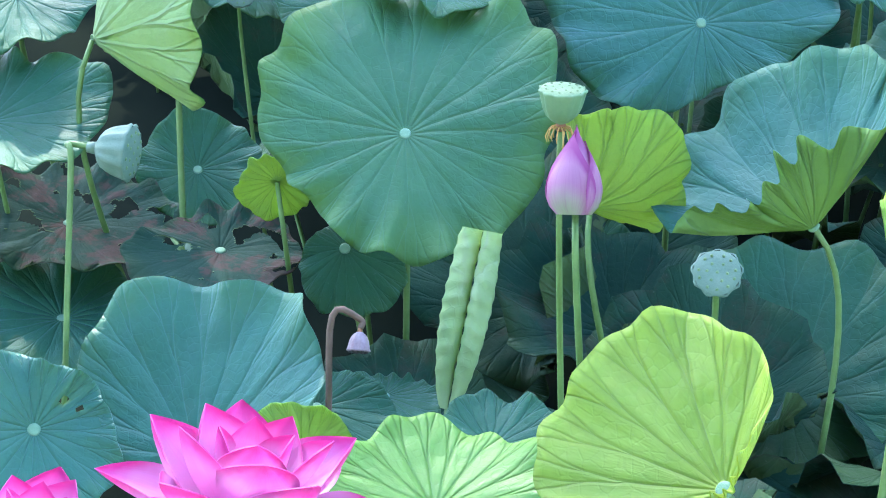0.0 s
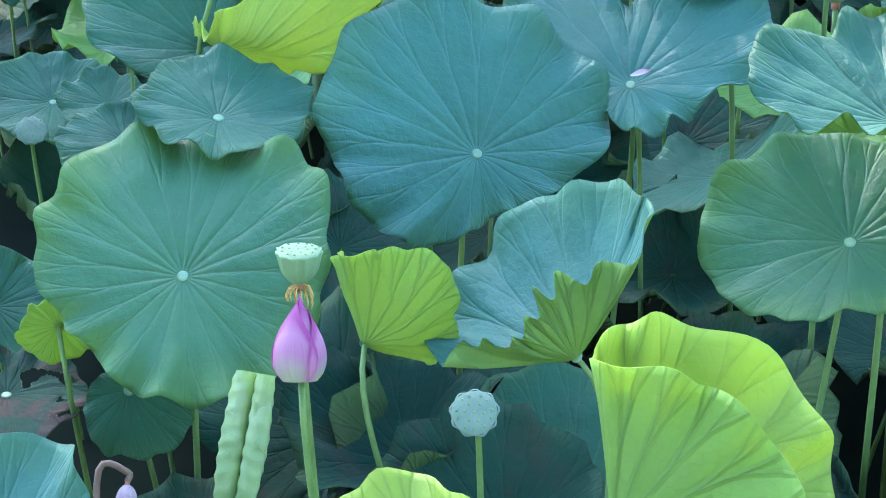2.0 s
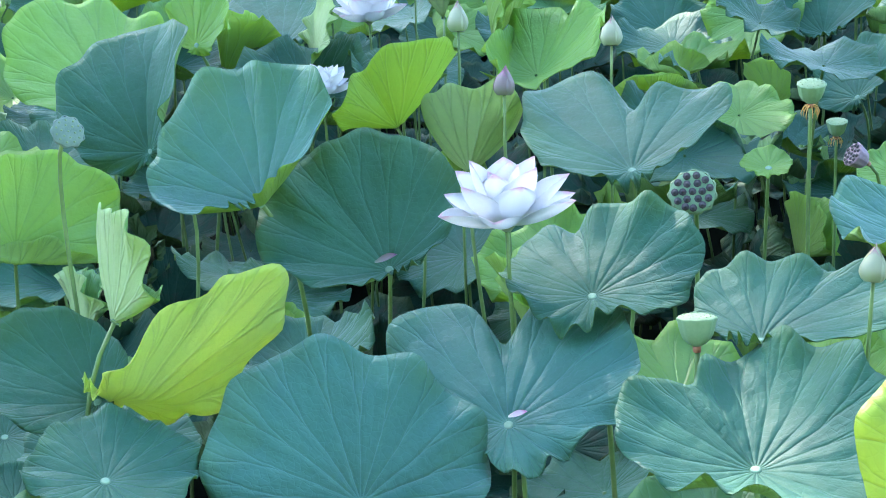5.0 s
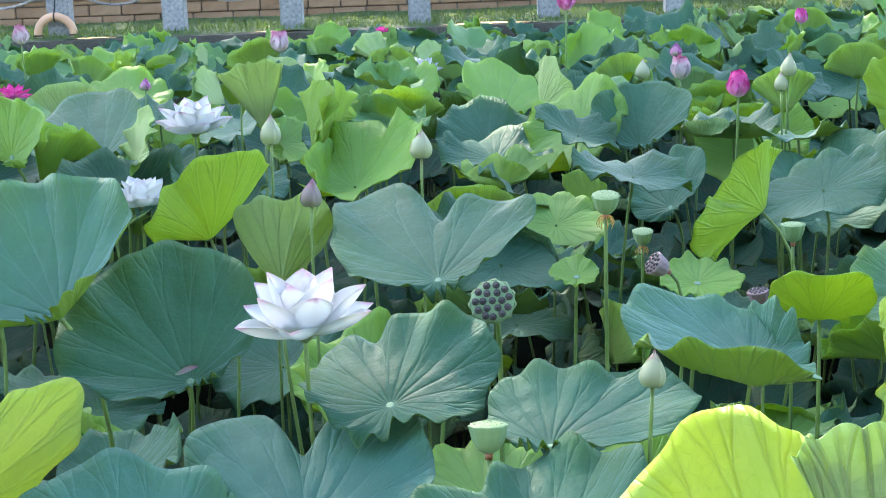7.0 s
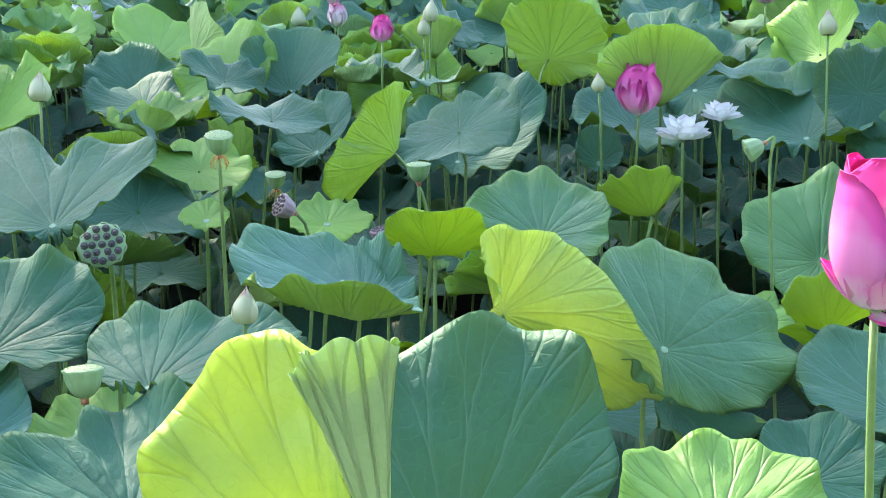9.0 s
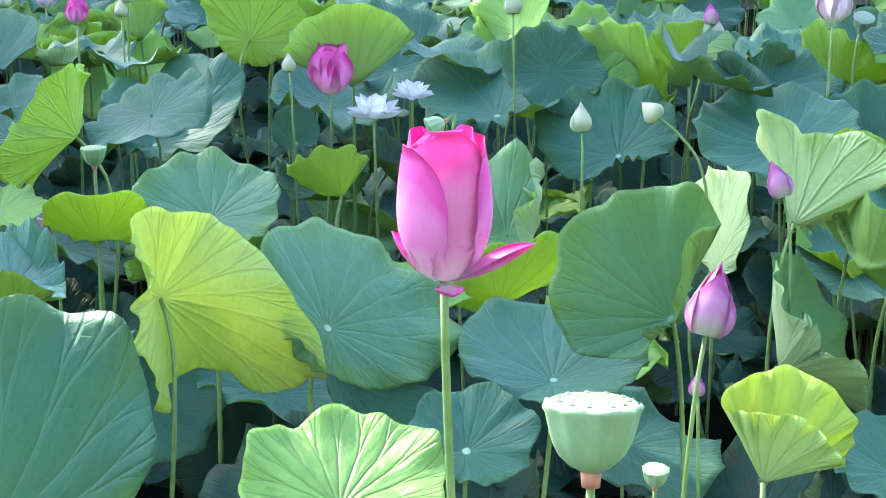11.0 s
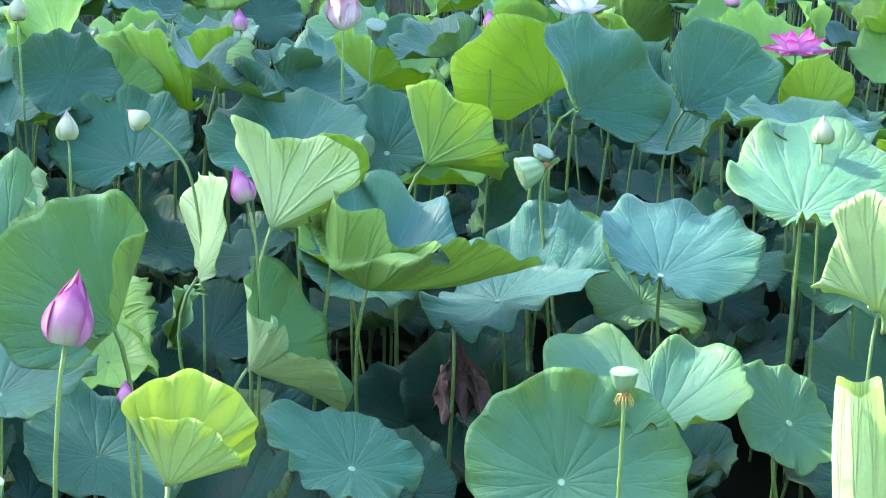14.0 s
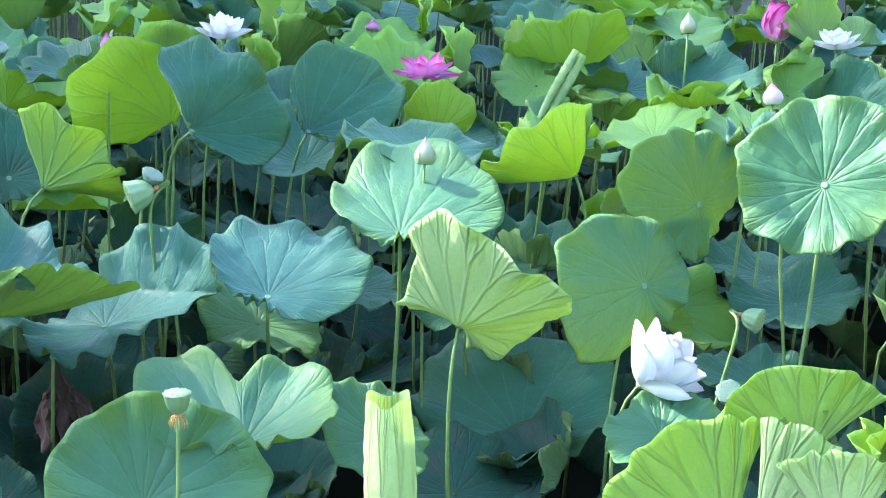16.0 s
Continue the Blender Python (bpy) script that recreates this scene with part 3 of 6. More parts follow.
PETALS = {
    "white": petal_material("petal_white", (0.80, 0.84, 0.60), (0.90, 0.90, 0.90), (0.88, 0.66, 0.78), 0.03, 0.90, 0.04),
    "pure": petal_material("petal_pure_white", (0.80, 0.82, 0.62), (0.90, 0.91, 0.91), (0.88, 0.84, 0.87), 0.05, 0.86, 0.06),
    "pink": petal_material("petal_pink", (0.90, 0.80, 0.80), (0.87, 0.28, 0.62), (0.84, 0.10, 0.48), 0.25, 0.62),
    "rose": petal_material("petal_rose", (0.88, 0.80, 0.86), (0.88, 0.48, 0.78), (0.84, 0.14, 0.52), 0.15, 0.72),
    "blush": petal_material("petal_blush", (0.80, 0.80, 0.62), (0.85, 0.70, 0.76), (0.80, 0.36, 0.55), 0.1, 0.72),
    "lilac": petal_material("petal_lilac", (0.52, 0.56, 0.38), (0.58, 0.27, 0.45), (0.42, 0.09, 0.30), 0.55, 0.62, 0.9),
    "green": petal_material("petal_green", (0.42, 0.52, 0.28), (0.52, 0.58, 0.38), (0.55, 0.35, 0.38), 0.1, 0.82),
    "dusk": petal_material("petal_dusk", (0.30, 0.34, 0.22), (0.36, 0.30, 0.28), (0.42, 0.22, 0.30), 0.1, 0.7),
}


def petal_mesh(length, width, phi0, phi1, hollow, r0, curl=1.0, ns=9, nw=6, blunt=0):
    """A spoon-shaped petal that leaves the axis at r0, leaning phi0 degrees from it at its foot and phi1 at its tip."""
    bm = bmesh.new()
    uv = bm.loops.layers.uv.new("UVMap")
    r, z = r0, 0.0
    rows = []
    for i in range(ns + 1):
        s = i / ns
        phi = radians(phi1 + (phi0 - phi1) * (1 - s) ** curl)
        if i:
            r += math.sin(phi) * length / ns
            z += math.cos(phi) * length / ns
        w = width * (math.sin(math.pi * (0.10 + 0.90 * s) ** 1.15) ** 0.85 if s < 1 else 0.0)
        if blunt:
            w = width * math.sin(math.pi * min(0.99, 0.14 + 0.85 * s) ** 1.35) ** (0.42 if blunt > 1 else 0.62)
        w = max(w, width * 0.015)
        nrm = Vector((-math.cos(phi), 0, math.sin(phi)))
        row = []
        for k in range(nw + 1):
            q = 2 * k / nw - 1
            lift = hollow * w * (q * q) * (0.6 + 0.4 * s)
            if blunt > 1:
                bow = max(r * 1.04, 0.34 * width)
                a = max(-1.9, min(1.9, q * w * 0.5 / bow))
                row.append(Vector((r, bow * math.sin(a), z)) + nrm * bow * (1 - math.cos(a)))
                continue
            row.append(Vector((r, q * w * 0.5 * math.cos(hollow * q * 0.8), z)) + nrm * lift)
        rows.append(row)
    sides = []
    for o in (0.0, 0.0012):
        sides.append([[bm.verts.new(p + Vector((o, 0, -o * 0.3))) for p in row] for row in rows])
    for k2, grid in enumerate(sides):
        for i in range(ns):
            for k in range(nw):
                vs = [grid[i][k], grid[i][k + 1], grid[i + 1][k + 1], grid[i + 1][k]]
                uvs = [(k / nw, i / ns), ((k + 1) / nw, i / ns), ((k + 1) / nw, (i + 1) / ns), (k / nw, (i + 1) / ns)]
                f = bm.faces.new(vs if k2 else vs[::-1])
                for lp, wv in zip(f.loops, uvs if k2 else uvs[::-1]):
                    lp[uv].uv = wv
    a, b = sides
    border = [(0, k) for k in range(nw)] + [(i, nw) for i in range(ns)] + [(ns, k) for k in range(nw, 0, -1)] + [(i, 0) for i in range(ns, 0, -1)]
    for (i0, k0), (i1, k1) in zip(border, border[1:] + border[:1]):
        f = bm.faces.new((a[i0][k0], b[i0][k0], b[i1][k1], a[i1][k1]))
        for lp, wv in zip(f.loops, ((k0 / nw, i0 / ns), (k0 / nw, i0 / ns), (k1 / nw, i1 / ns), (k1 / nw, i1 / ns))):
            lp[uv].uv = wv
    return bm


def flower(place, size, n, colour, kind, label, seed, old=False, foot=None, stalk_r=0.006):
    """An open or cup-shaped lotus flower: size is its width across; place is where the stalk meets it."""
    rnd = random.Random(seed)
    x, y, z = place
    root = thing("lotus_flower", (x, y, 0), label, "lotus flower", "lotus flowers of the pond")
    turn = Matrix.Translation((0, 0, z)) @ frame_of(n).to_4x4()
    mat = PETALS[colour]
    #          count, length, width, phi0, phi1
    if kind == "open":
        rings = ((6, 0.58, 0.36, 90, 56), (5, 0.57, 0.40, 74, 30), (5, 0.52, 0.38, 54, 12), (4, 0.43, 0.32, 36, -2))
    elif kind == "flat":
        rings = ((7, 0.54, 0.26, 96, 70), (7, 0.52, 0.26, 80, 40), (5, 0.42, 0.22, 60, 10))
    elif kind == "side":
        rings = ((5, 0.98, 0.66, 74, 34), (5, 1.02, 0.68, 58, 14), (4, 0.98, 0.62, 36, 0))
    elif kind == "tall":
        rings = ((5, 1.36, 1.04, 94, -13), (4, 1.50, 1.14, 88, -14), (3, 1.54, 1.04, 80, -13))
    else:
        rings = ((5, 1.10, 0.92, 92, -14), (5, 1.16, 0.94, 86, -14), (4, 1.14, 0.82, 74, -12))
    for ri, (count, ln, wd, p0, p1) in enumerate(rings):
        base = rnd.uniform(0, 6.28)
        for k in range(count):
            j = rnd.uniform
            bm = petal_mesh(size * ln * j(0.92, 1.06), size * wd * j(0.92, 1.08), p0 + j(-6, 6), p1 + j(-9, 9), 0.34 if kind in ("open", "flat") else 0.30, size * (0.05 - 0.008 * ri), 1.0 if kind in ("open", "flat") else 2.7 if kind == "tall" else 1.2 if kind == "side" else 2.2, 12 if size > 0.08 else 9, 6, 0 if kind in ("open", "flat") else 2 if kind == "tall" else 1)
            ob = part("petal", bm, mat, root)
            ob.matrix_basis = turn @ Matrix.Rotation(base + 2 * math.pi * (k + j(-0.12, 0.12)) / count, 4, "Z") @ Matrix.Translation((0, 0, size * 0.012 * ri))
    if kind in ("open", "flat"):
        bm = bmesh.new()
        lathe(bm, [(0, 0), (size * 0.035, 0), (size * 0.075, size * 0.12), (size * 0.07, size * 0.13), (0, size * 0.13)], 14)
        part("receptacle", bm, STAMEN if colour != "pure" else POD_FACE, root, "yellow-green receptacle").matrix_basis = turn
    bm = bmesh.new()
    lathe(bm, [(0, -size * 0.05), (size * 0.03, -size * 0.05), (size * 0.075, 0.0), (size * 0.06, size * 0.03), (0, size * 0.03)], 12)
    part("flower_base", bm, PETALS["green"], root, "pale green base").matrix_basis = turn
    nv = Vector(n).normalized()
    stalk_part(root, Vector((0, 0, z)) - nv * size * 0.04, nv, stalk_r, STALK, 0.2, foot or (rnd.uniform(-0.05, 0.05), rnd.uniform(-0.04, 0.04)))
    return root


def droop(label, petals):
    """Petals that have come loose at the foot of the flower whose label begins so: turn, length, width, lean at foot and tip."""
    for o in [o for o in scene.objects if o.get("label", "").startswith(label)]:
        foot = next(c for c in o.children if c.name.startswith("flower_base"))
        for turn, length, width, p0, p1 in petals:
            ob = part("petal", petal_mesh(length, width, p0, p1, 0.3, 0.012), PETALS["pink"], o, "loose drooping petal")
            ob.matrix_basis = foot.matrix_basis @ Matrix.Rotation(radians(turn), 4, "Z") @ Matrix.Translation((0, 0, -0.004))


def fallen_petal(place, size, n, turn, colour):
    root = thing("fallen_petal", place, "curled fallen lotus petal lying on a leaf", "petal")
    ob = part("petal", petal_mesh(size, size * 0.4, 85, 60, 0.4, 0.0), PETALS[colour], root)
    ob.matrix_basis = frame_of(n).to_4x4() @ Matrix.Rotation(radians(turn), 4, "Z") @ Matrix.Translation((0, 0, 0.012))


def bare_stalk(foot, top):
    root = thing("lotus_stalk", (*foot, 0), "tall bare green lotus stalk rising past the leaves", "lotus stalk")
    stalk_part(root, (top[0] - foot[0], top[1] - foot[1], top[2]), (top[0] - foot[0], top[1] - foot[1], top[2]), 0.0075, STALK, 0.3)


def bud(place, length, width, n, colour, label, seed, via=None, stalk_r=0.005):
    """A closed bud: pointed petals wrapped round one another; place is its foot."""
    rnd = random.Random(seed)
    x, y, z = place
    root = thing("lotus_bud", (x, y, 0), label, "lotus bud", "lotus buds of the pond")
    turn = Matrix.Translation((0, 0, z)) @ frame_of(n).to_4x4()
    for k in range(6):
        inner = k >= 3
        bm = bmesh.new()
        uv = bm.loops.layers.uv.new("UVMap")
        ns, nw = 10, 6
        a0 = 2 * math.pi * (k % 3) / 3 + (1.05 if inner else 0) + rnd.uniform(-0.2, 0.2)
        top = length * (1.0 if inner else rnd.uniform(0.8, 0.97))
        sides = []
        for o in (0.0, -0.0012):
            g = []
            for i in range(ns + 1):
                s = i / ns
                zz = top * s
                q = zz / length
                rad = width * 0.5 * (0.24 + 0.76 * math.sin(math.pi * min(1, (q * 0.96 + 0.04)) ** 0.62) ** 0.9) * (1 - q ** 3.2)
                if not inner:
                    rad = rad * 1.04 + 0.0015
                span = 1.25 * (math.sin(math.pi * (0.22 + 0.78 * s) ** 0.9) ** 0.6 if s < 1 else 0.02)
                lift = 0.02 if inner else 0.13
                g.append([bm.verts.new(((rad * (1 + lift * (2 * j / nw - 1) ** 4) + o) * math.cos(a0 + span * (2 * j / nw - 1)), (rad * (1 + lift * (2 * j / nw - 1) ** 4) + o) * math.sin(a0 + span * (2 * j / nw - 1)), zz)) for j in range(nw + 1)])
            sides.append(g)
        for si, g in enumerate(sides):
            for i in range(ns):
                for j in range(nw):
                    vs = [g[i][j], g[i][j + 1], g[i + 1][j + 1], g[i + 1][j]]
                    uvs = [(j / nw, i / ns), ((j + 1) / nw, i / ns), ((j + 1) / nw, (i + 1) / ns), (j / nw, (i + 1) / ns)]
                    f = bm.faces.new(vs if si == 0 else vs[::-1])
                    for lp, w in zip(f.loops, uvs if si == 0 else uvs[::-1]):
                        lp[uv].uv = w
        part("petal", bm, PETALS[colour], root).matrix_basis = turn
    nv = Vector(n).normalized()
    top = Vector((0, 0, z)) + nv * length * 0.02
    if via:
        pts = [Vector((*via[0], -0.12)), Vector((*via[0], z * 0.5))] + [Vector(p) for p in via[1]] + [top]
        fine = []
        for i in range(len(pts) - 1):
            p0, p1, p2, p3 = pts[max(i - 1, 0)], pts[i], pts[i + 1], pts[min(i + 2, len(pts) - 1)]
            for q in range(5):
                s = q / 5
                fine.append(0.5 * ((2 * p1) + (p2 - p0) * s + (2 * p0 - 5 * p1 + 4 * p2 - p3) * s * s + (3 * p1 - p0 - 3 * p2 + p3) * s ** 3))
        bm = bmesh.new()
        tube(bm, fine + [top], stalk_r, 8)
        part("stalk", bm, STALK, root)
    else:
        stalk_part(root, top, nv, stalk_r, STALK, 0.15, (rnd.uniform(-0.05, 0.05), rnd.uniform(-0.04, 0.04)))
    return root


def pod(place, r, n, label, seed, body=1.0, kind="green", stamens=0, foot=(0, 0), hook=None, seeds=16):
    """A seed pod: place is the middle of its flat face, r that face's radius, n the way the face looks."""
    rnd = random.Random(seed)
    x, y, z = place
    root = thing("seed_pod", (x, y, 0), label, "seed pod", "seed pods of the pond")
    turn = Matrix.Translation((0, 0, z)) @ frame_of(n).to_4x4()
    body_mat, face_mat = {"green": (POD, POD_FACE), "ripe": (SEED, POD), "dry": (DRY_POD, DRY_POD), "grey": (POD_GREY, POD_GREY)}[kind]
    h = r * 1.55 * body
    ph = rnd.uniform(0, 6)
    ribs = rnd.choice((9, 10, 11))
    wob = lambda a, i: 1 + 0.055 * math.sin(ribs * a + ph) * (1 if i > 1 else 0.4) + 0.02 * math.sin(3 * a + ph)
    bm = bmesh.new()
    lathe(bm, [(0, -h), (r * 0.24, -h), (r * 0.46, -h * 0.91), (r * 0.68, -h * 0.76), (r * 0.83, -h * 0.55), (r * 0.92, -h * 0.32), (r * 0.98, -h * 0.13), (r * 1.05, -h * 0.04), (r * 1.03, 0.0), (r * 0.97, r * 0.02)], 40, wob)
    part("cup", bm, body_mat, root).matrix_basis = turn
    bm = bmesh.new()
    lathe(bm, [(r * 0.975, r * 0.015), (r * 0.9, r * 0.05), (r * 0.5, r * 0.075), (0, r * 0.08)], 40, lambda a, i: 1 + 0.02 * math.sin(3 * a + ph))
    part("face", bm, face_mat, root, "flat dotted face").matrix_basis = turn
    sr = r * (0.055 if kind in ("green", "grey") else 0.13)
    spots = [(0, 0)] + [(0.42, 2 * math.pi * k / 6) for k in range(6)] + [(0.76, 2 * math.pi * k / 11 + 0.2) for k in range(11)]
    for q, a in spots[:seeds + 2]:
        bm = bmesh.new()
        lathe(bm, [(sr * 1.35, 0), (sr * 1.3, sr * 0.5), (sr * 0.8, sr * 0.35), (sr * 0.6, sr * 0.8), (0, sr)], 8)
        a += rnd.uniform(-0.1, 0.1)
        part("seed", bm, SEED_DARK if kind in ("ripe", "dry") else SEED, root).matrix_basis = turn @ Matrix.Translation((q * r * math.cos(a), q * r * math.sin(a), r * 0.06))
    nv = Vector(n).normalized()
    base = Vector((0, 0, z)) - nv * h
    bm = bmesh.new()
    tube(bm, [base + nv * r * 0.05, base - nv * r * 0.35], [r * 0.24, r * 0.2], 10)
    part("neck", bm, NECK if kind != "grey" else POD_GREY, root, "reddish-brown neck")
    for k in range(stamens):
        a = 2 * math.pi * k / stamens + rnd.uniform(-0.2, 0.2)
        rot = frame_of(n)
        d = rot @ Vector((math.cos(a), math.sin(a), 0))
        ln = r * rnd.uniform(0.55, 0.95)
        bm = bmesh.new()
        p0 = base - nv * r * 0.15 + d * r * 0.2
        tube(bm, [p0, p0 + d * ln * 0.4 - nv * ln * 0.15, p0 + d * ln * 0.62 - nv * ln * 0.7, p0 + d * ln * 0.5 - nv * ln * 1.1], [r * 0.035, r * 0.03, r * 0.04, r * 0.02], 5)
        part("stamen", bm, STAMEN, root)
    end = base - nv * r * 0.3
    if hook is not None:
        mid, footp = Vector(hook[0]), Vector((*hook[1], -0.12))
        pts = [end, end - nv * r * 0.8] + [mid]
        pts += [mid.lerp(footp, s) for s in (0.2, 0.5, 1.0)]
        fine = []
        for i in range(len(pts) - 1):
            p0, p1, p2, p3 = pts[max(i - 1, 0)], pts[i], pts[i + 1], pts[min(i + 2, len(pts) - 1)]
            for q in range(5):
                s = q / 5
                fine.append(0.5 * ((2 * p1) + (p2 - p0) * s + (2 * p0 - 5 * p1 + 4 * p2 - p3) * s * s + (3 * p1 - p0 - 3 * p2 + p3) * s ** 3))
        bm = bmesh.new()
        tube(bm, fine + [pts[-1]], 0.0055, 8)
        part("stalk", bm, STALK if kind != "dry" else STALK_OLD, root)
    else:
        stalk_part(root, end, nv, max(0.004, min(0.007, r * 0.16)), STALK, 0.12, foot)
    return root


DRY_POD = plain_material("pod_dry", (0.20, 0.13, 0.15), (0.42, 0.33, 0.36), 30.0, 0.8)
POD_GREY = plain_material("pod_grey_green", (0.11, 0.19, 0.13), (0.20, 0.28, 0.20), 30.0, 0.65)
SEED_DARK = plain_material("seed_dark", (0.02, 0.02, 0.02), (0.07, 0.06, 0.06), 60.0, 0.5)


def rolled_leaf(foot, tip, width, label, tone, seed, stalk_foot, ribs=11):
    """A young leaf still rolled up: two scrolls side by side with ribbed backs, foot to tip."""
    a, b = Vector(foot), Vector(tip)
    root = thing("rolled_lotus_leaf", (a.x, a.y, 0), label, "lotus leaf")
    o = Vector((a.x, a.y, 0))
    axis = (b - a)
    ln = axis.length
    axis.normalize()
    view = Vector((-0.2, -1, 0.4))
    side = axis.cross(view).normalized()
    front = side.cross(axis).normalized()
    for sgn in (-1, 1):
        bm = bmesh.new()
        uv = bm.loops.layers.uv.new("UVMap")
        ns, nt = 72, 24
        grid = []
        for i in range(ns + 1):
            s = i / ns
            w = width * 0.5 * (0.16 + 0.84 * math.sin(math.pi * min(1, 0.04 + 0.62 * s ** 0.75)) ** 0.9) * (1 - 0.12 * s * s)
            row = []
            for k in range(nt + 1):
                q = k / nt
                th = q * 2 * math.pi * 1.35
                rad = w * 0.5 * (1 - 0.35 * q)
                lean = ribs * s - 0.28 * th + 0.35 * sgn + 0.5 * noise.noise((3 * s, sgn * 2.0, seed))
                rad *= 0.94 + 0.13 * (1 - abs(math.sin(math.pi * lean))) ** 0.8 * min(1, 3 * s + 0.2)
                rad *= 1 + 0.08 * noise.noise((6 * s + seed, th, sgn * 3.0))
                c = a - o + axis * ln * s + side * sgn * w * 0.48
                row.append(bm.verts.new(c + side * sgn * rad * math.cos(th + 0.4) + front * rad * math.sin(th + 0.4)))
            grid.append(row)
        for i in range(ns):
            for k in range(nt):
                f = bm.faces.new((grid[i][k], grid[i][k + 1], grid[i + 1][k + 1], grid[i + 1][k]))
                for lp, wv in zip(f.loops, ((0.3 + 0.02 * k / nt, i / ns), (0.3 + 0.02 * (k + 1) / nt, i / ns), (0.3 + 0.02 * (k + 1) / nt, (i + 1) / ns), (0.3 + 0.02 * k / nt, (i + 1) / ns))):
                    lp[uv].uv = wv
        part("scroll", bm, LEAF_MATS[tone][1], root)
    pts = spline(Vector((stalk_foot[0], stalk_foot[1], -0.12)), (0, 0, 0.3), a - o, axis * 0.1, 10)
    bm = bmesh.new()
    tube(bm, pts, 0.006, 8)
    part("stalk", bm, STALK, root)
    return root


def leaf_tube(foot, tip, width, label, tone, seed, stalk_foot):
    """A young leaf rolled into one tapering tube, open at the top, its edges meeting in a notch."""
    a, b = Vector(foot), Vector(tip)
    root = thing("rolled_lotus_leaf", (a.x, a.y, 0), label, "lotus leaf")
    o = Vector((a.x, a.y, 0))
    axis = b - a
    ln = axis.length
    axis.normalize()
    side = axis.cross(Vector((-0.7, -0.7, 0.2))).normalized()
    front = side.cross(axis).normalized()
    bm = bmesh.new()
    uv = bm.loops.layers.uv.new("UVMap")
    ns, nt = 60, 44
    grid = []
    for i in range(ns + 1):
        s = i / ns
        row = []
        for k in range(nt + 1):
            q = k / nt
            th = -1.57 - 0.25 + q * (2 * math.pi + 0.7)
            meet = math.exp(-((th - 1.57) / 0.55) ** 2)
            rad = width * 0.5 * (0.42 + 0.62 * math.sin(math.pi * (0.12 + 0.5 * s))) * (1.12 - 0.34 * s) * (1 - 0.10 * q)
            rad *= 1 + 0.030 * noise.noise((9 * s + 2 * math.cos(th), 3 * math.sin(th), seed)) + 0.016 * abs(math.sin(9 * s * math.pi + 1.2 * th))
            up = ln * s * (1 - 0.10 * meet - 0.02 * math.sin(3 * th))
            row.append(bm.verts.new(a - o + axis * up + side * rad * math.cos(th) + front * rad * math.sin(th)))
        grid.append(row)
    for i in range(ns):
        for k in range(nt):
            f = bm.faces.new((grid[i][k], grid[i][k + 1], grid[i + 1][k + 1], grid[i + 1][k]))
            for lp, (ii, kk) in zip(f.loops, ((i, k), (i, k + 1), (i + 1, k + 1), (i + 1, k))):
                lp[uv].uv = (0.2 + 0.5 * kk / nt, 0.25 + 0.7 * ii / ns)
    part("scroll", bm, LEAF_MATS[tone][1], root)
    bm = bmesh.new()
    tube(bm, spline(Vector((stalk_foot[0], stalk_foot[1], -0.12)), (0, 0, 0.3), a - o, axis * 0.1, 10), 0.006, 8)
    part("stalk", bm, STALK, root)
    return root


# ---- pond and far bank ----
def water_material():
    m, nodes, links = mat_new("pond_water")
    b = nodes["Principled BSDF"]
    links.new(blend(m, noise_tex(m, 1.5, 4.0), (0.006, 0.010, 0.008), (0.016, 0.020, 0.014)), b.inputs["Base Color"])
    b.inputs["Roughness"].default_value = 0.07
    b.inputs["Specular IOR Level"].default_value = 0.0
    links.new(bump(m, noise_tex(m, 9.0, 3.0), 0.1, 0.01), b.inputs["Normal"])
    return m


def sheet(name, x0, x1, y0, y1, z, material, label, category, nx=2, ny=2, rough=0.0, z2=None):
    bm = bmesh.new()
    z2 = z if z2 is None else z2
    g = [[bm.verts.new((x0 + (x1 - x0) * i / nx, y0 + (y1 - y0) * j / ny, z + (z2 - z) * j / ny + rough * noise.noise((i * 0.7, j * 0.7, 3)))) for i in range(nx + 1)] for j in range(ny + 1)]
    for j in range(ny):
        for i in range(nx):
            bm.faces.new((g[j][i], g[j][i + 1], g[j + 1][i + 1], g[j + 1][i]))
    ob = part(name, bm, material, None)
    return tagged(ob, label, category, kind="structure")


def box(bm, x0, x1, y0, y1, z0, z1, bevel=0.0):
    v = [bm.verts.new((x, y, z)) for z in (z0, z1) for x, y in ((x0, y0), (x1, y0), (x1, y1), (x0, y1))]
    for q in ((3, 2, 1, 0), (4, 5, 6, 7), (0, 1, 5, 4), (1, 2, 6, 5), (2, 3, 7, 6), (3, 0, 4, 7)):
        bm.faces.new([v[k] for k in q])
    if bevel:
        bmesh.ops.bevel(bm, geom=bm.edges[:], offset=bevel, segments=2, affect="EDGES")
    return bm


WATER = water_material()
sheet("water", -70, 70, -0.45, 17.0, 0.0, WATER, "dark still pond water under the leaves", "water")
GRASS = plain_material("grass_soil", (0.035, 0.060, 0.015), (0.09, 0.14, 0.035), 6.0, 0.9, relief=0.9, distance=0.03)
GRANITE = plain_material("granite", (0.10, 0.10, 0.11), (0.40, 0.40, 0.40), 28.0, 0.85, relief=0.6)
STONE = plain_material("wall_stone", (0.27, 0.15, 0.08), (0.40, 0.25, 0.15), 7.0, 0.9, relief=0.6, distance=0.01)
MORTAR = plain_material("mortar", (0.10, 0.08, 0.07), (0.18, 0.15, 0.13), 12.0, 0.95)
EARTH = plain_material("bank_stone", (0.05, 0.045, 0.035), (0.13, 0.12, 0.09), 3.0, 0.95, relief=0.8, distance=0.03)
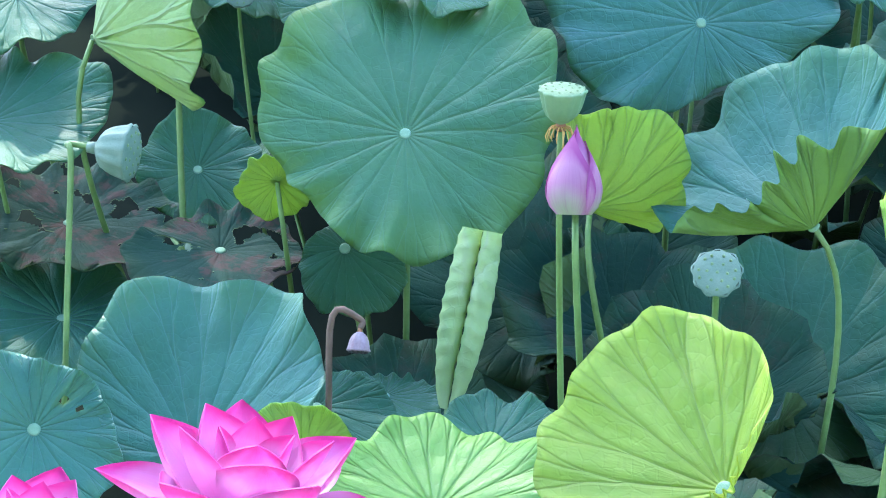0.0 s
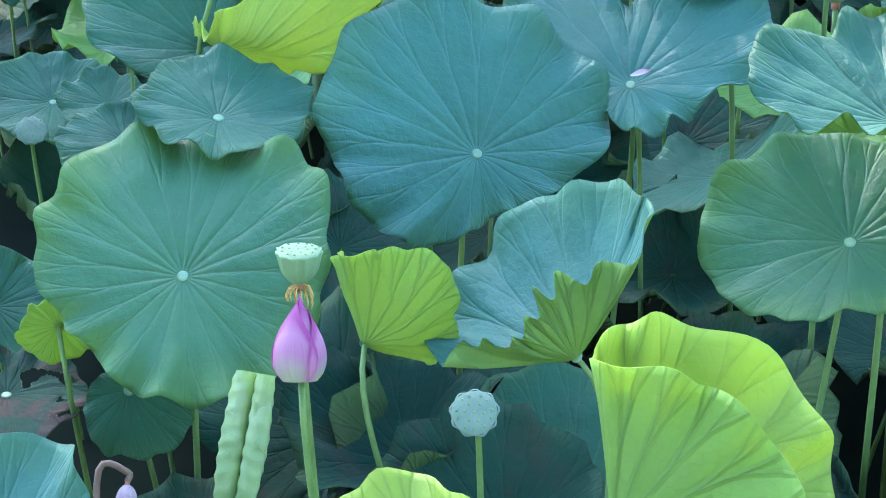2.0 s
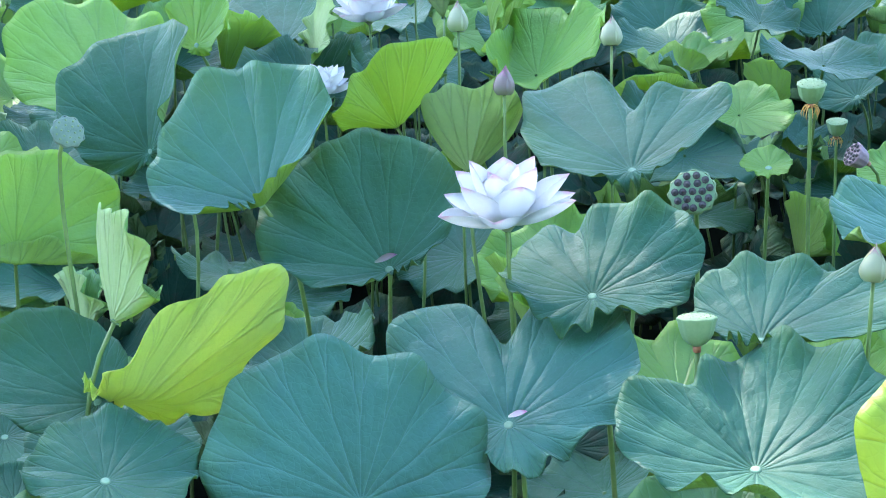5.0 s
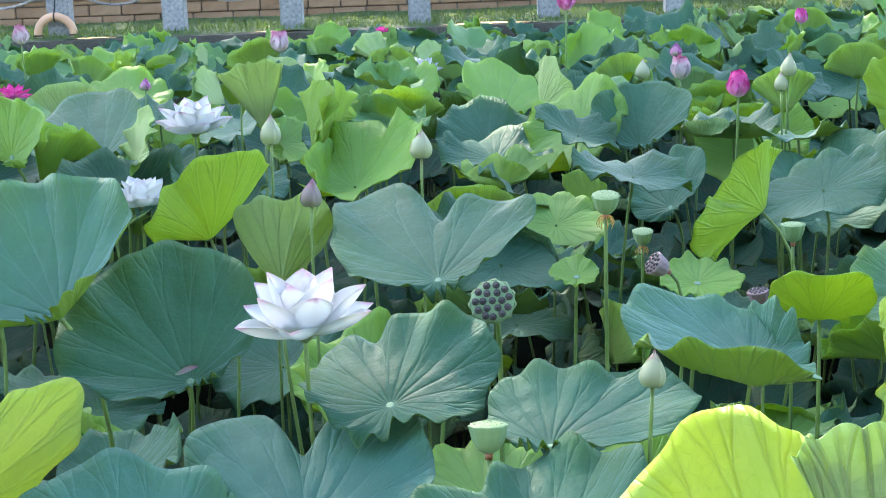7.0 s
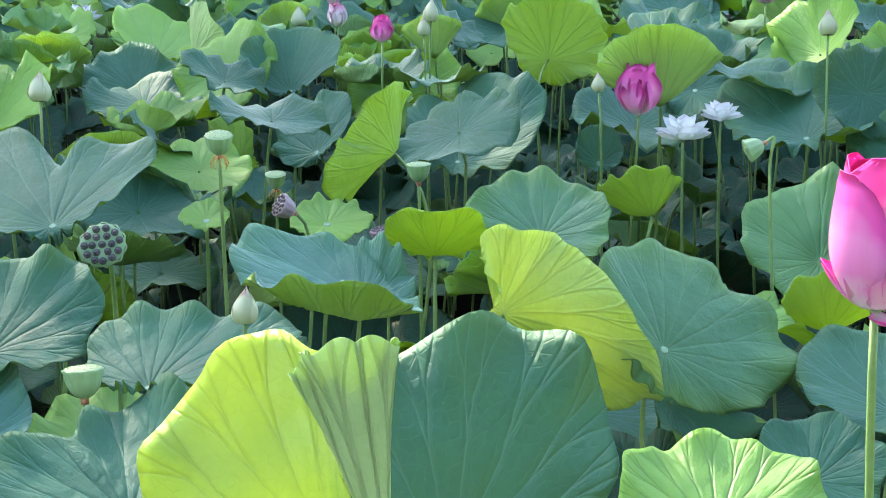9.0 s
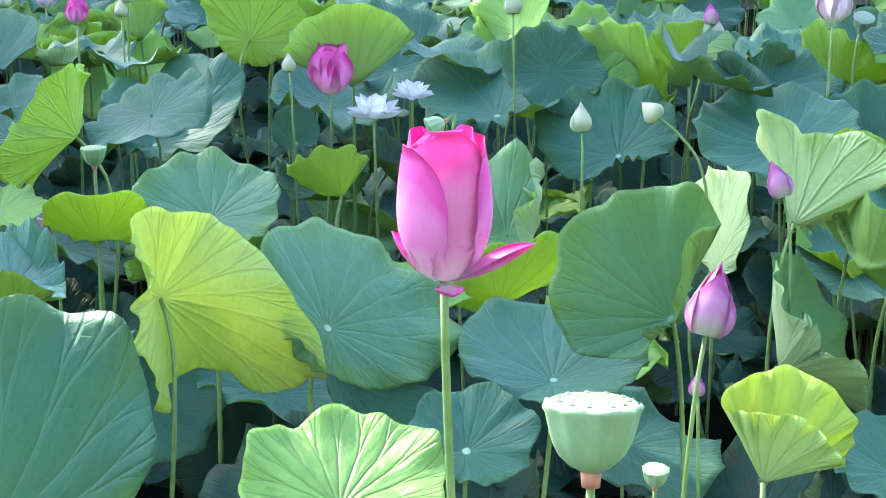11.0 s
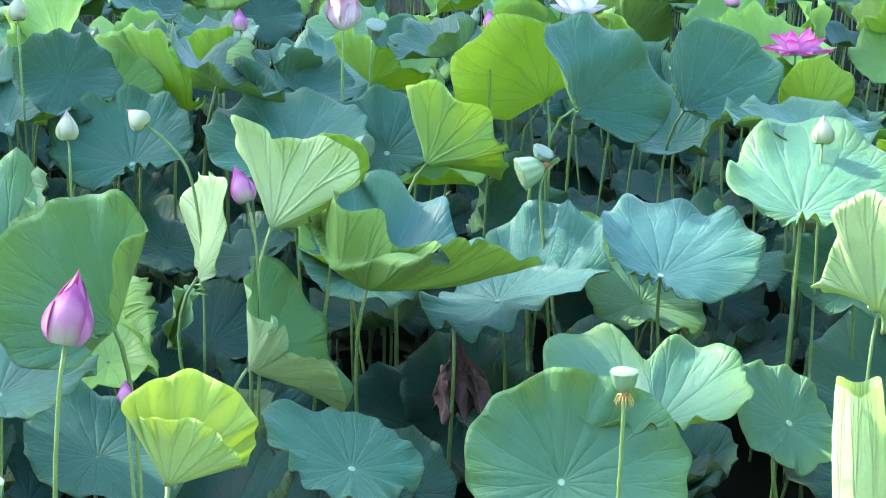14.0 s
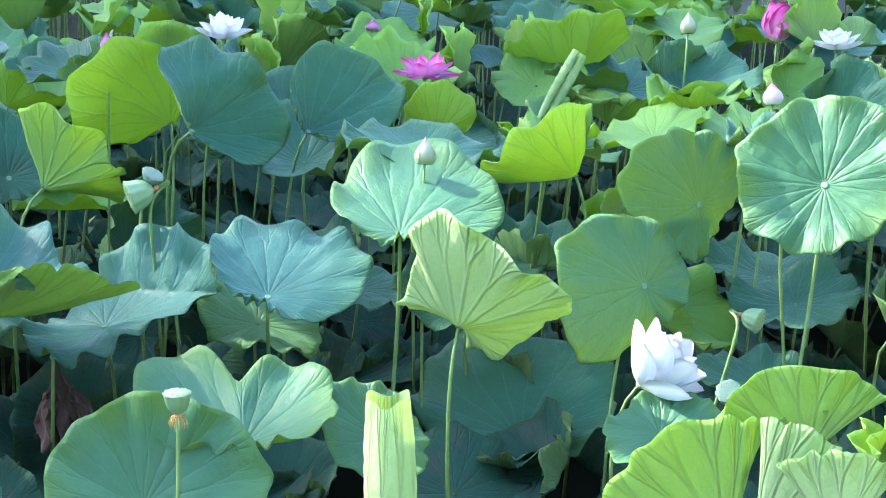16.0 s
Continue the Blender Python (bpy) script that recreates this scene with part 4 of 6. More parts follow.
CHAIN = plain_material("chain_steel", (0.30, 0.30, 0.31), (0.52, 0.52, 0.53), 60.0, 0.45, metal=0.7)
RING = plain_material("ring_cover", (0.62, 0.34, 0.20), (0.74, 0.46, 0.30), 8.0, 0.55)
ROPE = plain_material("rope_dark", (0.02, 0.02, 0.02), (0.05, 0.05, 0.05), 40.0, 0.8)

bm = bmesh.new()
box(bm, -70, 70, 16.9, 17.15, -0.3, 0.98)
tagged(part("bank_edge", bm, EARTH, None, smooth=False), "dark stone edge of the far bank", "bank", kind="structure")
sheet("bank_strip", -70, 70, 17.0, 19.2, 0.985, GRASS, "grassy strip on the far bank before the wall", "grass", 180, 6, 0.05, 1.04)
sheet("ground", -90, 90, 19.3, 140, 1.37, GRASS, "grassy slope rising behind the low wall", "ground", 60, 20, 0.1, 12.0)
sheet("near_bank", -70, 70, -40, -0.5, 0.6, GRASS, "grassy near bank of the pond", "ground", 20, 8, 0.03)
bm = bmesh.new()
box(bm, -70, 70, -0.55, -0.45, -0.3, 0.57, 0.01)
tagged(part("near_edge", bm, EARTH, None, smooth=False), "dark stone edge of the near bank", "bank", kind="structure")
bm = bmesh.new()
box(bm, -70, 70, 19.05, 19.4, 0.9, 1.33)
wall = tagged(part("wall_north", bm, MORTAR, None, smooth=False), "low stone block retaining wall on the far bank", "wall", kind="structure")
bm = bmesh.new()
box(bm, -70, 70, 18.98, 19.46, 1.33, 1.39, 0.008)
tagged(part("wall_coping", bm, MORTAR, None, smooth=False), "flat weathered coping on the low wall", "wall", kind="structure")


def grass_tufts(x0, x1, y0, y1, z, count, seed):
    rnd = random.Random(seed)
    bm = bmesh.new()
    for _ in range(count):
        x, y = rnd.uniform(x0, x1), rnd.uniform(y0, y1)
        h, a, w = rnd.uniform(0.025, 0.085), rnd.uniform(0, 6.28), rnd.uniform(0.004, 0.009)
        dx, dy = math.cos(a), math.sin(a)
        b0, b1 = bm.verts.new((x - dy * w, y + dx * w, z)), bm.verts.new((x + dy * w, y - dx * w, z))
        m0, m1 = bm.verts.new((x + dx * h * 0.2 - dy * w * 0.8, y + dy * h * 0.2 + dx * w * 0.8, z + h * 0.6)), bm.verts.new((x + dx * h * 0.2 + dy * w * 0.8, y + dy * h * 0.2 - dx * w * 0.8, z + h * 0.6))
        t = bm.verts.new((x + dx * h * 0.55, y + dy * h * 0.55, z + h))
        bm.faces.new((b0, b1, m1, m0))
        bm.faces.new((m0, m1, t))
    return bm


BLADES = plain_material("grass_blades", (0.04, 0.075, 0.015), (0.09, 0.14, 0.035), 4.0, 0.7, share=0.2, through_col=(0.3, 0.45, 0.08))
tagged(part("grass", grass_tufts(-9, 6, 16.95, 19.0, 1.0, 9000, 3), BLADES, None), "short green grass along the far bank", "grass", kind="stuff")
tagged(part("grass_above_wall", grass_tufts(-9, 6, 19.5, 21.0, 1.37, 5000, 4), BLADES, None), "grass growing behind the wall's coping", "grass", kind="stuff")


def granite_post(x):
    root = thing("granite_post", (x, 17.5, 0.98), "square grey granite post of the chain rail", "post", "posts of the chain rail")
    bm = bmesh.new()
    box(bm, -0.13, 0.13, -0.13, 0.13, -0.1, 0.86, 0.012)
    part("shaft", bm, GRANITE, root, smooth=False)
    bm = bmesh.new()
    box(bm, -0.10, 0.10, -0.10, 0.10, 0.86, 0.90, 0.006)
    box(bm, -0.14, 0.14, -0.14, 0.14, 0.90, 1.02)
    part("cap", bm, GRANITE, root, smooth=False)
    return root


POSTS = [-8.85, -7.33, -5.81, -4.33, -2.96, -1.56, -0.04, 1.49, 3.0, 4.5, 6.0]
for px in POSTS:
    granite_post(px)


def chain_span(x0, x1):
    """A hanging chain of real links between two posts."""
    root = thing("chain", ((x0 + x1) / 2, 17.5, 0.98), "sagging galvanised steel chain between granite posts", "chain", "chains of the rail")
    half = (x1 - x0) / 2
    n = 34
    for c in range(2):
        bm = bmesh.new()
        for k in range(n):
            s = (k + 0.5) / n * 2 - 1
            cx, cz = s * half, 0.36 + 0.20 * s * s - (0.0 if c == 0 else 10.0)
            if c:
                continue
            tilt = math.atan2(0.4 * s, half)
            ct, st = math.cos(tilt), math.sin(tilt)
            ring = []
            for i in range(8):
                a = 2 * math.pi * i / 8
                lx, ly = 0.032 * math.cos(a), 0.016 * math.sin(a)
                row = []
                for j in range(4):
                    b = 2 * math.pi * j / 4
                    rr = 1 + 0.006 / 0.016 * math.cos(b) * 0.6
                    u0, v0, w0 = lx * rr, ly * rr, 0.006 * math.sin(b)
                    yy, zz = (v0, w0) if k % 2 else (w0, v0)
                    row.append(bm.verts.new((cx + u0 * ct - zz * st, yy, cz + u0 * st + zz * ct)))
                ring.append(row)
            for i in range(8):
                for j in range(4):
                    bm.faces.new((ring[i][j], ring[(i + 1) % 8][j], ring[(i + 1) % 8][(j + 1) % 4], ring[i][(j + 1) % 4]))
        if c:
            bm.free()
        else:
            part("links", bm, CHAIN, root)


for pa, pb in zip(POSTS, POSTS[1:]):
    chain_span(pa + 0.13, pb - 0.13)

ring = thing("life_ring", (-4.35, 17.30, 1.02), "faded orange life ring tied to a granite post", "life ring")
bm = bmesh.new()
for i in range(32):
    a = 2 * math.pi * i / 32
    for j in range(10):
        b = 2 * math.pi * j / 10
        bm.verts.new(((0.215 + 0.05 * math.cos(b)) * math.cos(a), 0.04 * math.sin(b), (0.215 + 0.05 * math.cos(b)) * math.sin(a)))
bm.verts.ensure_lookup_table()
for i in range(32):
    for j in range(10):
        bm.faces.new((bm.verts[i * 10 + j], bm.verts[i * 10 + (j + 1) % 10], bm.verts[(i + 1) % 32 * 10 + (j + 1) % 10], bm.verts[(i + 1) % 32 * 10 + j]))
part("ring_body", bm, RING, ring)
for k in range(4):
    a = math.pi / 2 + k * math.pi / 2
    bm = bmesh.new()
    pts = []
    for j in range(13):
        b = 2 * math.pi * j / 12
        rr = 0.215 + 0.056 * math.cos(b)
        pts.append((rr * math.cos(a), 0.046 * math.sin(b), rr * math.sin(a)))
    tube(bm, pts, 0.01, 6)
    part("band", bm, ROPE, ring)
bm = bmesh.new()
tube(bm, [(0.0, 0.0, 0.27), (0.02, 0.03, 0.45), (0.03, 0.05, 0.62)], 0.008, 6)
part("rope", bm, ROPE, ring)

# ---- unseen trees added beyond the wall and behind the camera to shade the pond ----
CROWN = plain_material("tree_leaf", (0.03, 0.06, 0.015), (0.08, 0.12, 0.03), 3.0, 0.6, share=0.2, through_col=(0.2, 0.3, 0.05))
BARK = plain_material("bark", (0.08, 0.06, 0.04), (0.16, 0.12, 0.09), 8.0, 0.9, relief=0.8, distance=0.02)


def tree(x, y, z, height, spread, seed, count):
    rnd = random.Random(seed)
    root = thing("tree", (x, y, z), "tall leafy park tree shading the pond", "tree", "trees round the pond")
    bm = bmesh.new()
    top = height * 0.6
    tube(bm, [(0, 0, -0.3), (0.1, 0, height * 0.3), (0.0, 0.15, top)], [0.32, 0.24, 0.10], 10)
    for k in range(9):
        a, h0 = k * 2.4, height * (0.25 + 0.04 * k)
        tube(bm, [(0, 0, h0), (math.cos(a) * spread * 0.4, math.sin(a) * spread * 0.4, h0 + height * 0.12), (math.cos(a) * spread * 0.8, math.sin(a) * spread * 0.8, h0 + height * 0.18)], [0.12, 0.08, 0.03], 7)
    part("trunk", bm, BARK, root)
    verts, faces = [], []
    clumps = [(rnd.gauss(0, 0.42) * spread, rnd.gauss(0, 0.42) * spread, height * rnd.uniform(0.3, 1.0), rnd.uniform(0.8, 1.7)) for _ in range(70)]
    for i in range(count):
        cx, cy, cz, cr = rnd.choice(clumps)
        p = Vector((cx + rnd.gauss(0, 0.5) * cr, cy + rnd.gauss(0, 0.5) * cr, cz + rnd.gauss(0, 0.35) * cr))
        u = Vector((rnd.gauss(0, 1), rnd.gauss(0, 1), rnd.gauss(0, 0.6))).normalized()
        w = u.orthogonal().normalized()
        s = rnd.uniform(0.16, 0.3)
        b = len(verts)
        verts += [p - u * s, p + w * s * 0.5, p + u * s, p - w * s * 0.5]
        faces.append((b, b + 1, b + 2, b + 3))
    me = bpy.data.meshes.new("crown")
    me.from_pydata([tuple(v) for v in verts], [], faces)
    me.materials.append(CROWN)
    ob = new("crown", me)
    ob.parent = root
    return root


# added far row, out of view: heights set where the sun gets past
for k in range(9):
    tree(-20 + 5.2 * k, 25 + 2.5 * (k % 2), 1.8, (22, 18.4, 18.0, 23, 24, 24, 21, 22, 24)[k], 4.4, 40 + k, 11000 if k in (3, 4, 5) else 7800)
# added row behind the camera, never seen: blocks sky light from the low leaves
for k in range(7):
    tree(-13 + 4.4 * k, -7.5 - 2.0 * (k % 2), 0.6, 11 + 2 * (k % 2), 3.6, 70 + k, 5200)

# leaves by the near bank
leaf((-0.675, 1.849, 0.818), 0.289, (0.16, -0.65, 0.74), (0.02, 0.16), 'soft', cup=0.00, lobes=[(2, 0.07, 0.88), (3, 0.09, -0.30)], outline=[(2, 0.05, -2.74), (3, 0.04, -0.48), (5, 0.03, -2.63)], bends=[], wave=1.2)
leaf((-0.175, 2.303, 0.901), 0.293, (0.31, -0.73, 0.61), (-0.19, 0.37), 'waxy_sky', cup=-0.01, lobes=[(2, 0.01, -0.00), (3, 0.03, 3.10)], outline=[(2, 0.14, 0.45), (3, 0.08, 1.08), (5, 0.02, -0.71)], bends=[], wave=1.2)
leaf((0.126, 2.533, 0.981), 0.268, (-0.09, -0.55, 0.83), (0.16, 0.57), 'waxy_sky', cup=0.06, lobes=[(2, 0.08, 1.27), (3, 0.05, 0.29)], outline=[(2, 0.14, -2.95), (3, 0.14, 0.11), (5, 0.06, 2.26)], bends=[(-61, 0.45, 9, 0.12)], wave=1.2, notch=(95, 0.35))
leaf((0.567, 2.082, 0.830), 0.234, (-0.05, -0.53, 0.84), (-0.17, 0.16), 'soft', cup=0.03, lobes=[(2, 0.04, -1.04), (3, 0.13, 0.29)], outline=[(2, 0.04, 0.59), (3, 0.02, -2.14), (5, 0.01, -0.66)], bends=[], wave=1.2)
leaf((0.638, 2.152, 1.052), 0.272, (-0.07, -0.23, 0.97), (0.07, 0.17), 'deep', cup=0.31, lobes=[(2, 0.07, -0.29), (3, 0.10, 0.10)], outline=[(2, 0.06, 3.13), (3, 0.07, -1.51), (5, 0.03, 1.10)], bends=[], wave=1.2, notch=(117, 0.2))
leaf((0.077, 1.753, 0.737), 0.231, (-0.53, -0.33, 0.78), (-0.14, 0.60), 'turned', cup=0.39, lobes=[(2, 0.02, 2.58), (3, 0.07, -2.70)], outline=[(2, 0.07, 0.70), (3, 0.06, 0.21), (5, 0.04, -0.65)], bends=[(-83, -0.05, 37, 0.12), (-41, -0.05, 16, 0.12)], wave=1.2)
leaf((0.196, 0.973, 0.918), 0.235, (-0.03, 0.96, -0.29), (0.0, 0.0), 'sun_tint_inside', cup=0.00, wave=1.5, fan=(-45, 52, 0.20, 1.24))
leaf((-0.315, 1.798, 0.719), 0.150, (-0.03, 0.94, 0.35), (0.39, -0.43), 'sun_tint_inside', cup=0.23, lobes=[(2, 0.02, -0.42), (3, 0.09, -1.83)], outline=[(2, 0.07, -0.26), (3, 0.04, 0.20), (5, 0.06, -1.37)], bends=[(171, -0.05, 51, 0.12), (-12, 0.56, 25, 0.12)], wave=1.2)
leaf((0.060, 1.926, 0.263), 0.264, (-0.02, -0.53, 0.85), (-0.03, 0.38), 'deep', cup=0.12)
leaf((0.011, 0.787, 0.875), 0.146, (-0.32, -0.50, 0.81), (-0.57, 0.57), 'sun_tint', cup=0.38, lobes=[(2, 0.13, 0.57), (3, 0.05, 0.80)], outline=[(2, 0.11, 0.58), (3, 0.05, 2.48), (5, 0.03, -2.49)], bends=[], wave=1.2)
leaf((-0.924, 1.306, 0.422), 0.233, (-0.21, -0.62, 0.76), (0.19, 0.54), 'waxy_sky', cup=0.28, lobes=[(2, 0.07, -2.79), (3, 0.09, -0.00)], outline=[(2, 0.13, 2.57), (3, 0.01, -0.31), (5, 0.04, 3.06)], bends=[], wave=1.2)
leaf((-1.142, 1.186, 0.532), 0.162, (0.44, -0.58, 0.69), (-0.12, -0.25), 'waxy_sky', cup=0.15, holes=((0.1, 0.55, 0.02), (0.16, 0.4, 0.025), (0.05, 0.75, 0.02)))
leaf((-1.437, 1.798, 0.366), 0.193, (0.22, -0.11, 0.97), (-0.06, -0.03), 'deep', cup=0.12)
leaf((-1.620, 1.950, 0.740), 0.208, (0.24, -0.30, 0.92), (0.18, 0.06), 'deep', cup=0.11, lobes=[(2, 0.04, 3.14), (3, 0.11, -1.53)], outline=[(2, 0.03, -2.47), (3, 0.09, -0.15), (5, 0.05, -2.45)], bends=[(105, 0.80, 11, 0.12), (10, 0.49, 8, 0.12)], wave=1.2)
leaf((-1.680, 2.239, 0.915), 0.201, (0.32, -0.27, 0.91), (-0.13, -0.11), 'deep', cup=0.12)
leaf((-1.401, 2.057, 0.891), 0.189, (0.50, 0.85, 0.18), (0.71, -0.38), 'pale', cup=0.34, lobes=[(3, 0.18, -1.57)], outline=[(2, 0.04, 1.03), (3, 0.01, 0.00), (5, 0.10, -1.27)], bends=[(-162, -0.05, 27, 0.12)], wave=1.2)
leaf((-1.536, 3.212, 0.665), 0.192, (0.27, -0.33, 0.91), (-0.01, -0.06), 'deep', cup=0.12)
leaf((-1.333, 3.132, 0.689), 0.132, (0.25, -0.35, 0.90), (-0.06, -0.08), 'deep', cup=0.12)
leaf((-0.927, 2.842, 0.775), 0.223, (0.15, -0.18, 0.97), (0.06, -0.13), 'deep', cup=0.12)
leaf((-1.529, 2.038, 0.465), 0.232, (0.19, -0.03, 0.98), (0.04, -0.10), 'eaten', cup=0.12)
leaf((-1.080, 1.850, 0.533), 0.177, (0.13, -0.02, 0.99), (0.06, -0.26), 'eaten', cup=0.12)
leaf((-1.336, 2.321, 0.476), 0.146, (0.34, -0.57, 0.75), (0.03, 0.01), 'deep', cup=0.12)
leaf((-0.939, 1.841, 0.700), 0.080, (-0.42, 0.88, 0.22), (-0.04, 0.23), 'young', cup=0.12)
leaf((-0.800, 1.814, 0.578), 0.104, (0.28, -0.71, 0.65), (0.22, -0.33), 'deep', cup=-0.20)
leaf((-0.386, 1.286, 0.534), 0.101, (0.06, -0.17, 0.98), (0.03, 0.15), 'deep', cup=0.12)
leaf((-0.387, 0.963, 0.653), 0.175, (0.06, -0.04, 1.00), (0.00, -0.01), 'young', cup=0.12)
leaf((-0.647, 1.145, 0.584), 0.082, (-0.34, 0.94, -0.06), (-0.16, -0.07), 'young', cup=0.12)
leaf((-0.469, 2.434, 0.228), 0.186, (0.09, -0.50, 0.86), (0.11, -0.14), 'deep', cup=0.12)
leaf((-0.670, 1.607, 0.388), 0.105, (0.04, 0.07, 1.00), (0.10, -0.37), 'deep', cup=0.12)
leaf((-0.590, 1.975, 0.246), 0.143, (0.08, -0.21, 0.97), (0.14, -0.57), 'deep', cup=0.12)
leaf((-0.749, 1.463, 0.446), 0.111, (0.19, -0.32, 0.93), (0.33, -0.26), 'deep', cup=0.12)
# leaves of the middle
leaf((-0.193, 2.981, 1.208), 0.249, (0.10, -0.69, 0.72), (-0.42, 0.68), 'deep', cup=0.24, lobes=[(2, 0.04, -0.76), (3, 0.02, 3.13)], outline=[(2, 0.14, 0.38), (3, 0.03, -1.26), (5, 0.02, -1.70)], bends=[], wave=1.2)
leaf((-0.511, 2.994, 1.383), 0.237, (-0.28, -0.67, 0.68), (-0.16, 0.75), 'turned', cup=0.39, lobes=[(2, 0.07, 2.43), (3, 0.06, 2.40)], outline=[(2, 0.10, 2.12), (3, 0.14, -2.03), (5, 0.06, -2.39)], bends=[], wave=1.2)
leaf((0.315, 2.786, 1.197), 0.228, (-0.13, -0.39, 0.91), (0.05, 0.45), 'deep', cup=0.09, lobes=[(2, 0.07, -0.06), (3, 0.15, -1.55)], outline=[(2, 0.07, 1.18), (3, 0.07, 1.20), (5, 0.03, -1.91)], bends=[(-139, 0.42, 6, 0.12)], wave=1.2, notch=(100, 0.15))
leaf((0.419, 3.600, 1.297), 0.291, (-0.13, -0.41, 0.90), (-0.11, 0.75), 'deep', cup=0.07, lobes=[(2, 0.10, 1.57), (3, 0.01, 0.17)], outline=[(2, 0.02, 1.97), (3, 0.07, 0.59), (5, 0.09, -2.16)], bends=[], wave=1.2, notch=(90, 0.25))
leaf((0.679, 2.515, 1.183), 0.202, (-0.09, -0.07, 0.99), (0.40, 0.56), 'deep', cup=0.12, lobes=[(2, 0.06, -1.33), (3, 0.04, -2.55)], outline=[(2, 0.12, 1.92), (3, 0.14, 1.47), (5, 0.04, 0.03)], bends=[(68, -0.05, 12, 0.12)], wave=1.2)
leaf((-0.762, 2.557, 1.230), 0.170, (0.33, 0.70, 0.63), (-0.23, -0.75), 'pale', cup=0.23, lobes=[(2, 0.22, 1.37), (3, 0.02, 0.92)], outline=[(2, 0.06, 2.03), (3, 0.06, -2.98), (5, 0.14, 2.91)], bends=[(-137, -0.05, 44, 0.12), (52, -0.01, 33, 0.12)], wave=1.2)
leaf((-0.773, 2.498, 1.065), 0.257, (0.05, 0.54, 0.84), (0.75, 0.09), 'sun_tint', cup=0.09, lobes=[(2, 0.10, 1.38), (3, 0.04, 1.81)], outline=[(2, 0.11, 2.00), (3, 0.02, -0.87), (5, 0.05, 0.92)], bends=[(-14, 0.30, 43, 0.12)], wave=1.2)
leaf((-0.809, 2.510, 1.051), 0.170, (0.28, -0.51, 0.81), (-0.68, 0.31), 'deep', cup=0.18)
leaf((-0.681, 2.164, 1.021), 0.176, (0.20, -0.24, 0.95), (0.04, 0.15), 'deep', cup=0.12)
leaf((-0.906, 2.214, 0.946), 0.132, (0.21, -0.19, 0.96), (-0.08, -0.27), 'deep', cup=0.12)
leaf((-1.183, 3.035, 1.271), 0.205, (0.38, -0.76, 0.54), (0.29, 0.27), 'young', cup=0.20, bends=[(-88, 0.20, 130, 0.12)])
leaf((-1.041, 3.777, 1.344), 0.238, (-0.50, -0.78, 0.37), (-0.30, 0.74), 'deep', cup=-0.05, lobes=[(2, 0.15, 0.54), (3, 0.21, -0.44)], outline=[(3, 0.10, -3.09), (5, 0.06, 1.23)], bends=[(-178, -0.05, 34, 0.12)], wave=1.2)
leaf((-1.346, 4.382, 1.409), 0.293, (0.29, -0.58, 0.76), (-0.38, 0.48), 'young', cup=0.12)
leaf((-0.326, 4.121, 1.329), 0.197, (-0.51, 0.42, 0.75), (0.30, -0.46), 'young', cup=0.57, lobes=[(2, 0.06, 2.97), (3, 0.19, -0.20)], outline=[(2, 0.07, 1.90), (3, 0.12, 2.86), (5, 0.06, 0.49)], bends=[], wave=1.2)
leaf((-0.082, 3.995, 1.203), 0.168, (-0.01, 0.90, 0.44), (-0.06, -0.75), 'pale', cup=0.48, lobes=[(2, 0.11, 1.56)], outline=[(2, 0.08, -1.12), (3, 0.14, -1.73), (5, 0.06, 0.33)], bends=[(75, -0.05, 9, 0.12), (-165, -0.05, 18, 0.12)], wave=1.2)
leaf((-0.994, 5.503, 1.382), 0.268, (0.01, -0.45, 0.89), (-0.40, 0.69), 'deep', cup=0.14, lobes=[(2, 0.12, -0.00), (3, 0.06, -2.33)], outline=[(2, 0.04, 0.03), (3, 0.07, 1.57), (5, 0.05, 0.06)], bends=[(-135, 0.43, -15, 0.12)], wave=1.2)
leaf((-1.183, 4.907, 1.488), 0.146, (-0.41, -0.88, 0.25), (0.20, 0.75), 'young', cup=-0.01, lobes=[(2, 0.04, 0.00), (3, 0.10, 1.57)], outline=[(2, 0.11, 3.12), (3, 0.10, -0.06), (5, 0.06, -0.71)], bends=[(-18, 0.43, 19, 0.12)], wave=1.2)
leaf((-0.812, 5.297, 1.364), 0.238, (0.94, 0.27, -0.19), (0.17, 0.09), 'pale', cup=-0.00, lobes=[(2, 0.17, 2.54), (3, 0.02, -1.55)], outline=[(2, 0.04, 2.44), (3, 0.09, -0.45), (5, 0.06, 0.93)], bends=[(115, -0.05, -32, 0.12)], wave=1.2)
leaf((-0.089, 5.326, 1.420), 0.255, (0.03, 0.03, 1.00), (0.02, 0.34), 'young', cup=0.41, lobes=[(2, 0.13, 0.64), (3, 0.22, 3.05)], outline=[(2, 0.02, -2.46), (3, 0.05, 2.91), (5, 0.07, -2.44)], bends=[(-3, -0.05, 37, 0.12), (178, -0.05, 64, 0.12)], wave=1.2)
leaf((-0.317, 5.537, 1.465), 0.308, (-0.11, 0.97, 0.21), (0.0, 0.0), 'pale', cup=0.00, wave=0.3, fan=(-97, 28, 0.08, 0.45))
leaf((0.085, 5.512, 1.318), 0.136, (0.08, -0.92, 0.38), (0.00, 0.30), 'deep', cup=0.12)
leaf((1.326, 6.468, 1.201), 0.225, (-0.20, -0.64, 0.74), (0.07, 0.75), 'deep', cup=0.25, lobes=[(2, 0.08, 2.56), (3, 0.13, 0.28)], outline=[(2, 0.05, -1.21), (3, 0.13, -0.17), (5, 0.06, 0.06)], bends=[(149, 0.33, 11, 0.12)], wave=1.2)
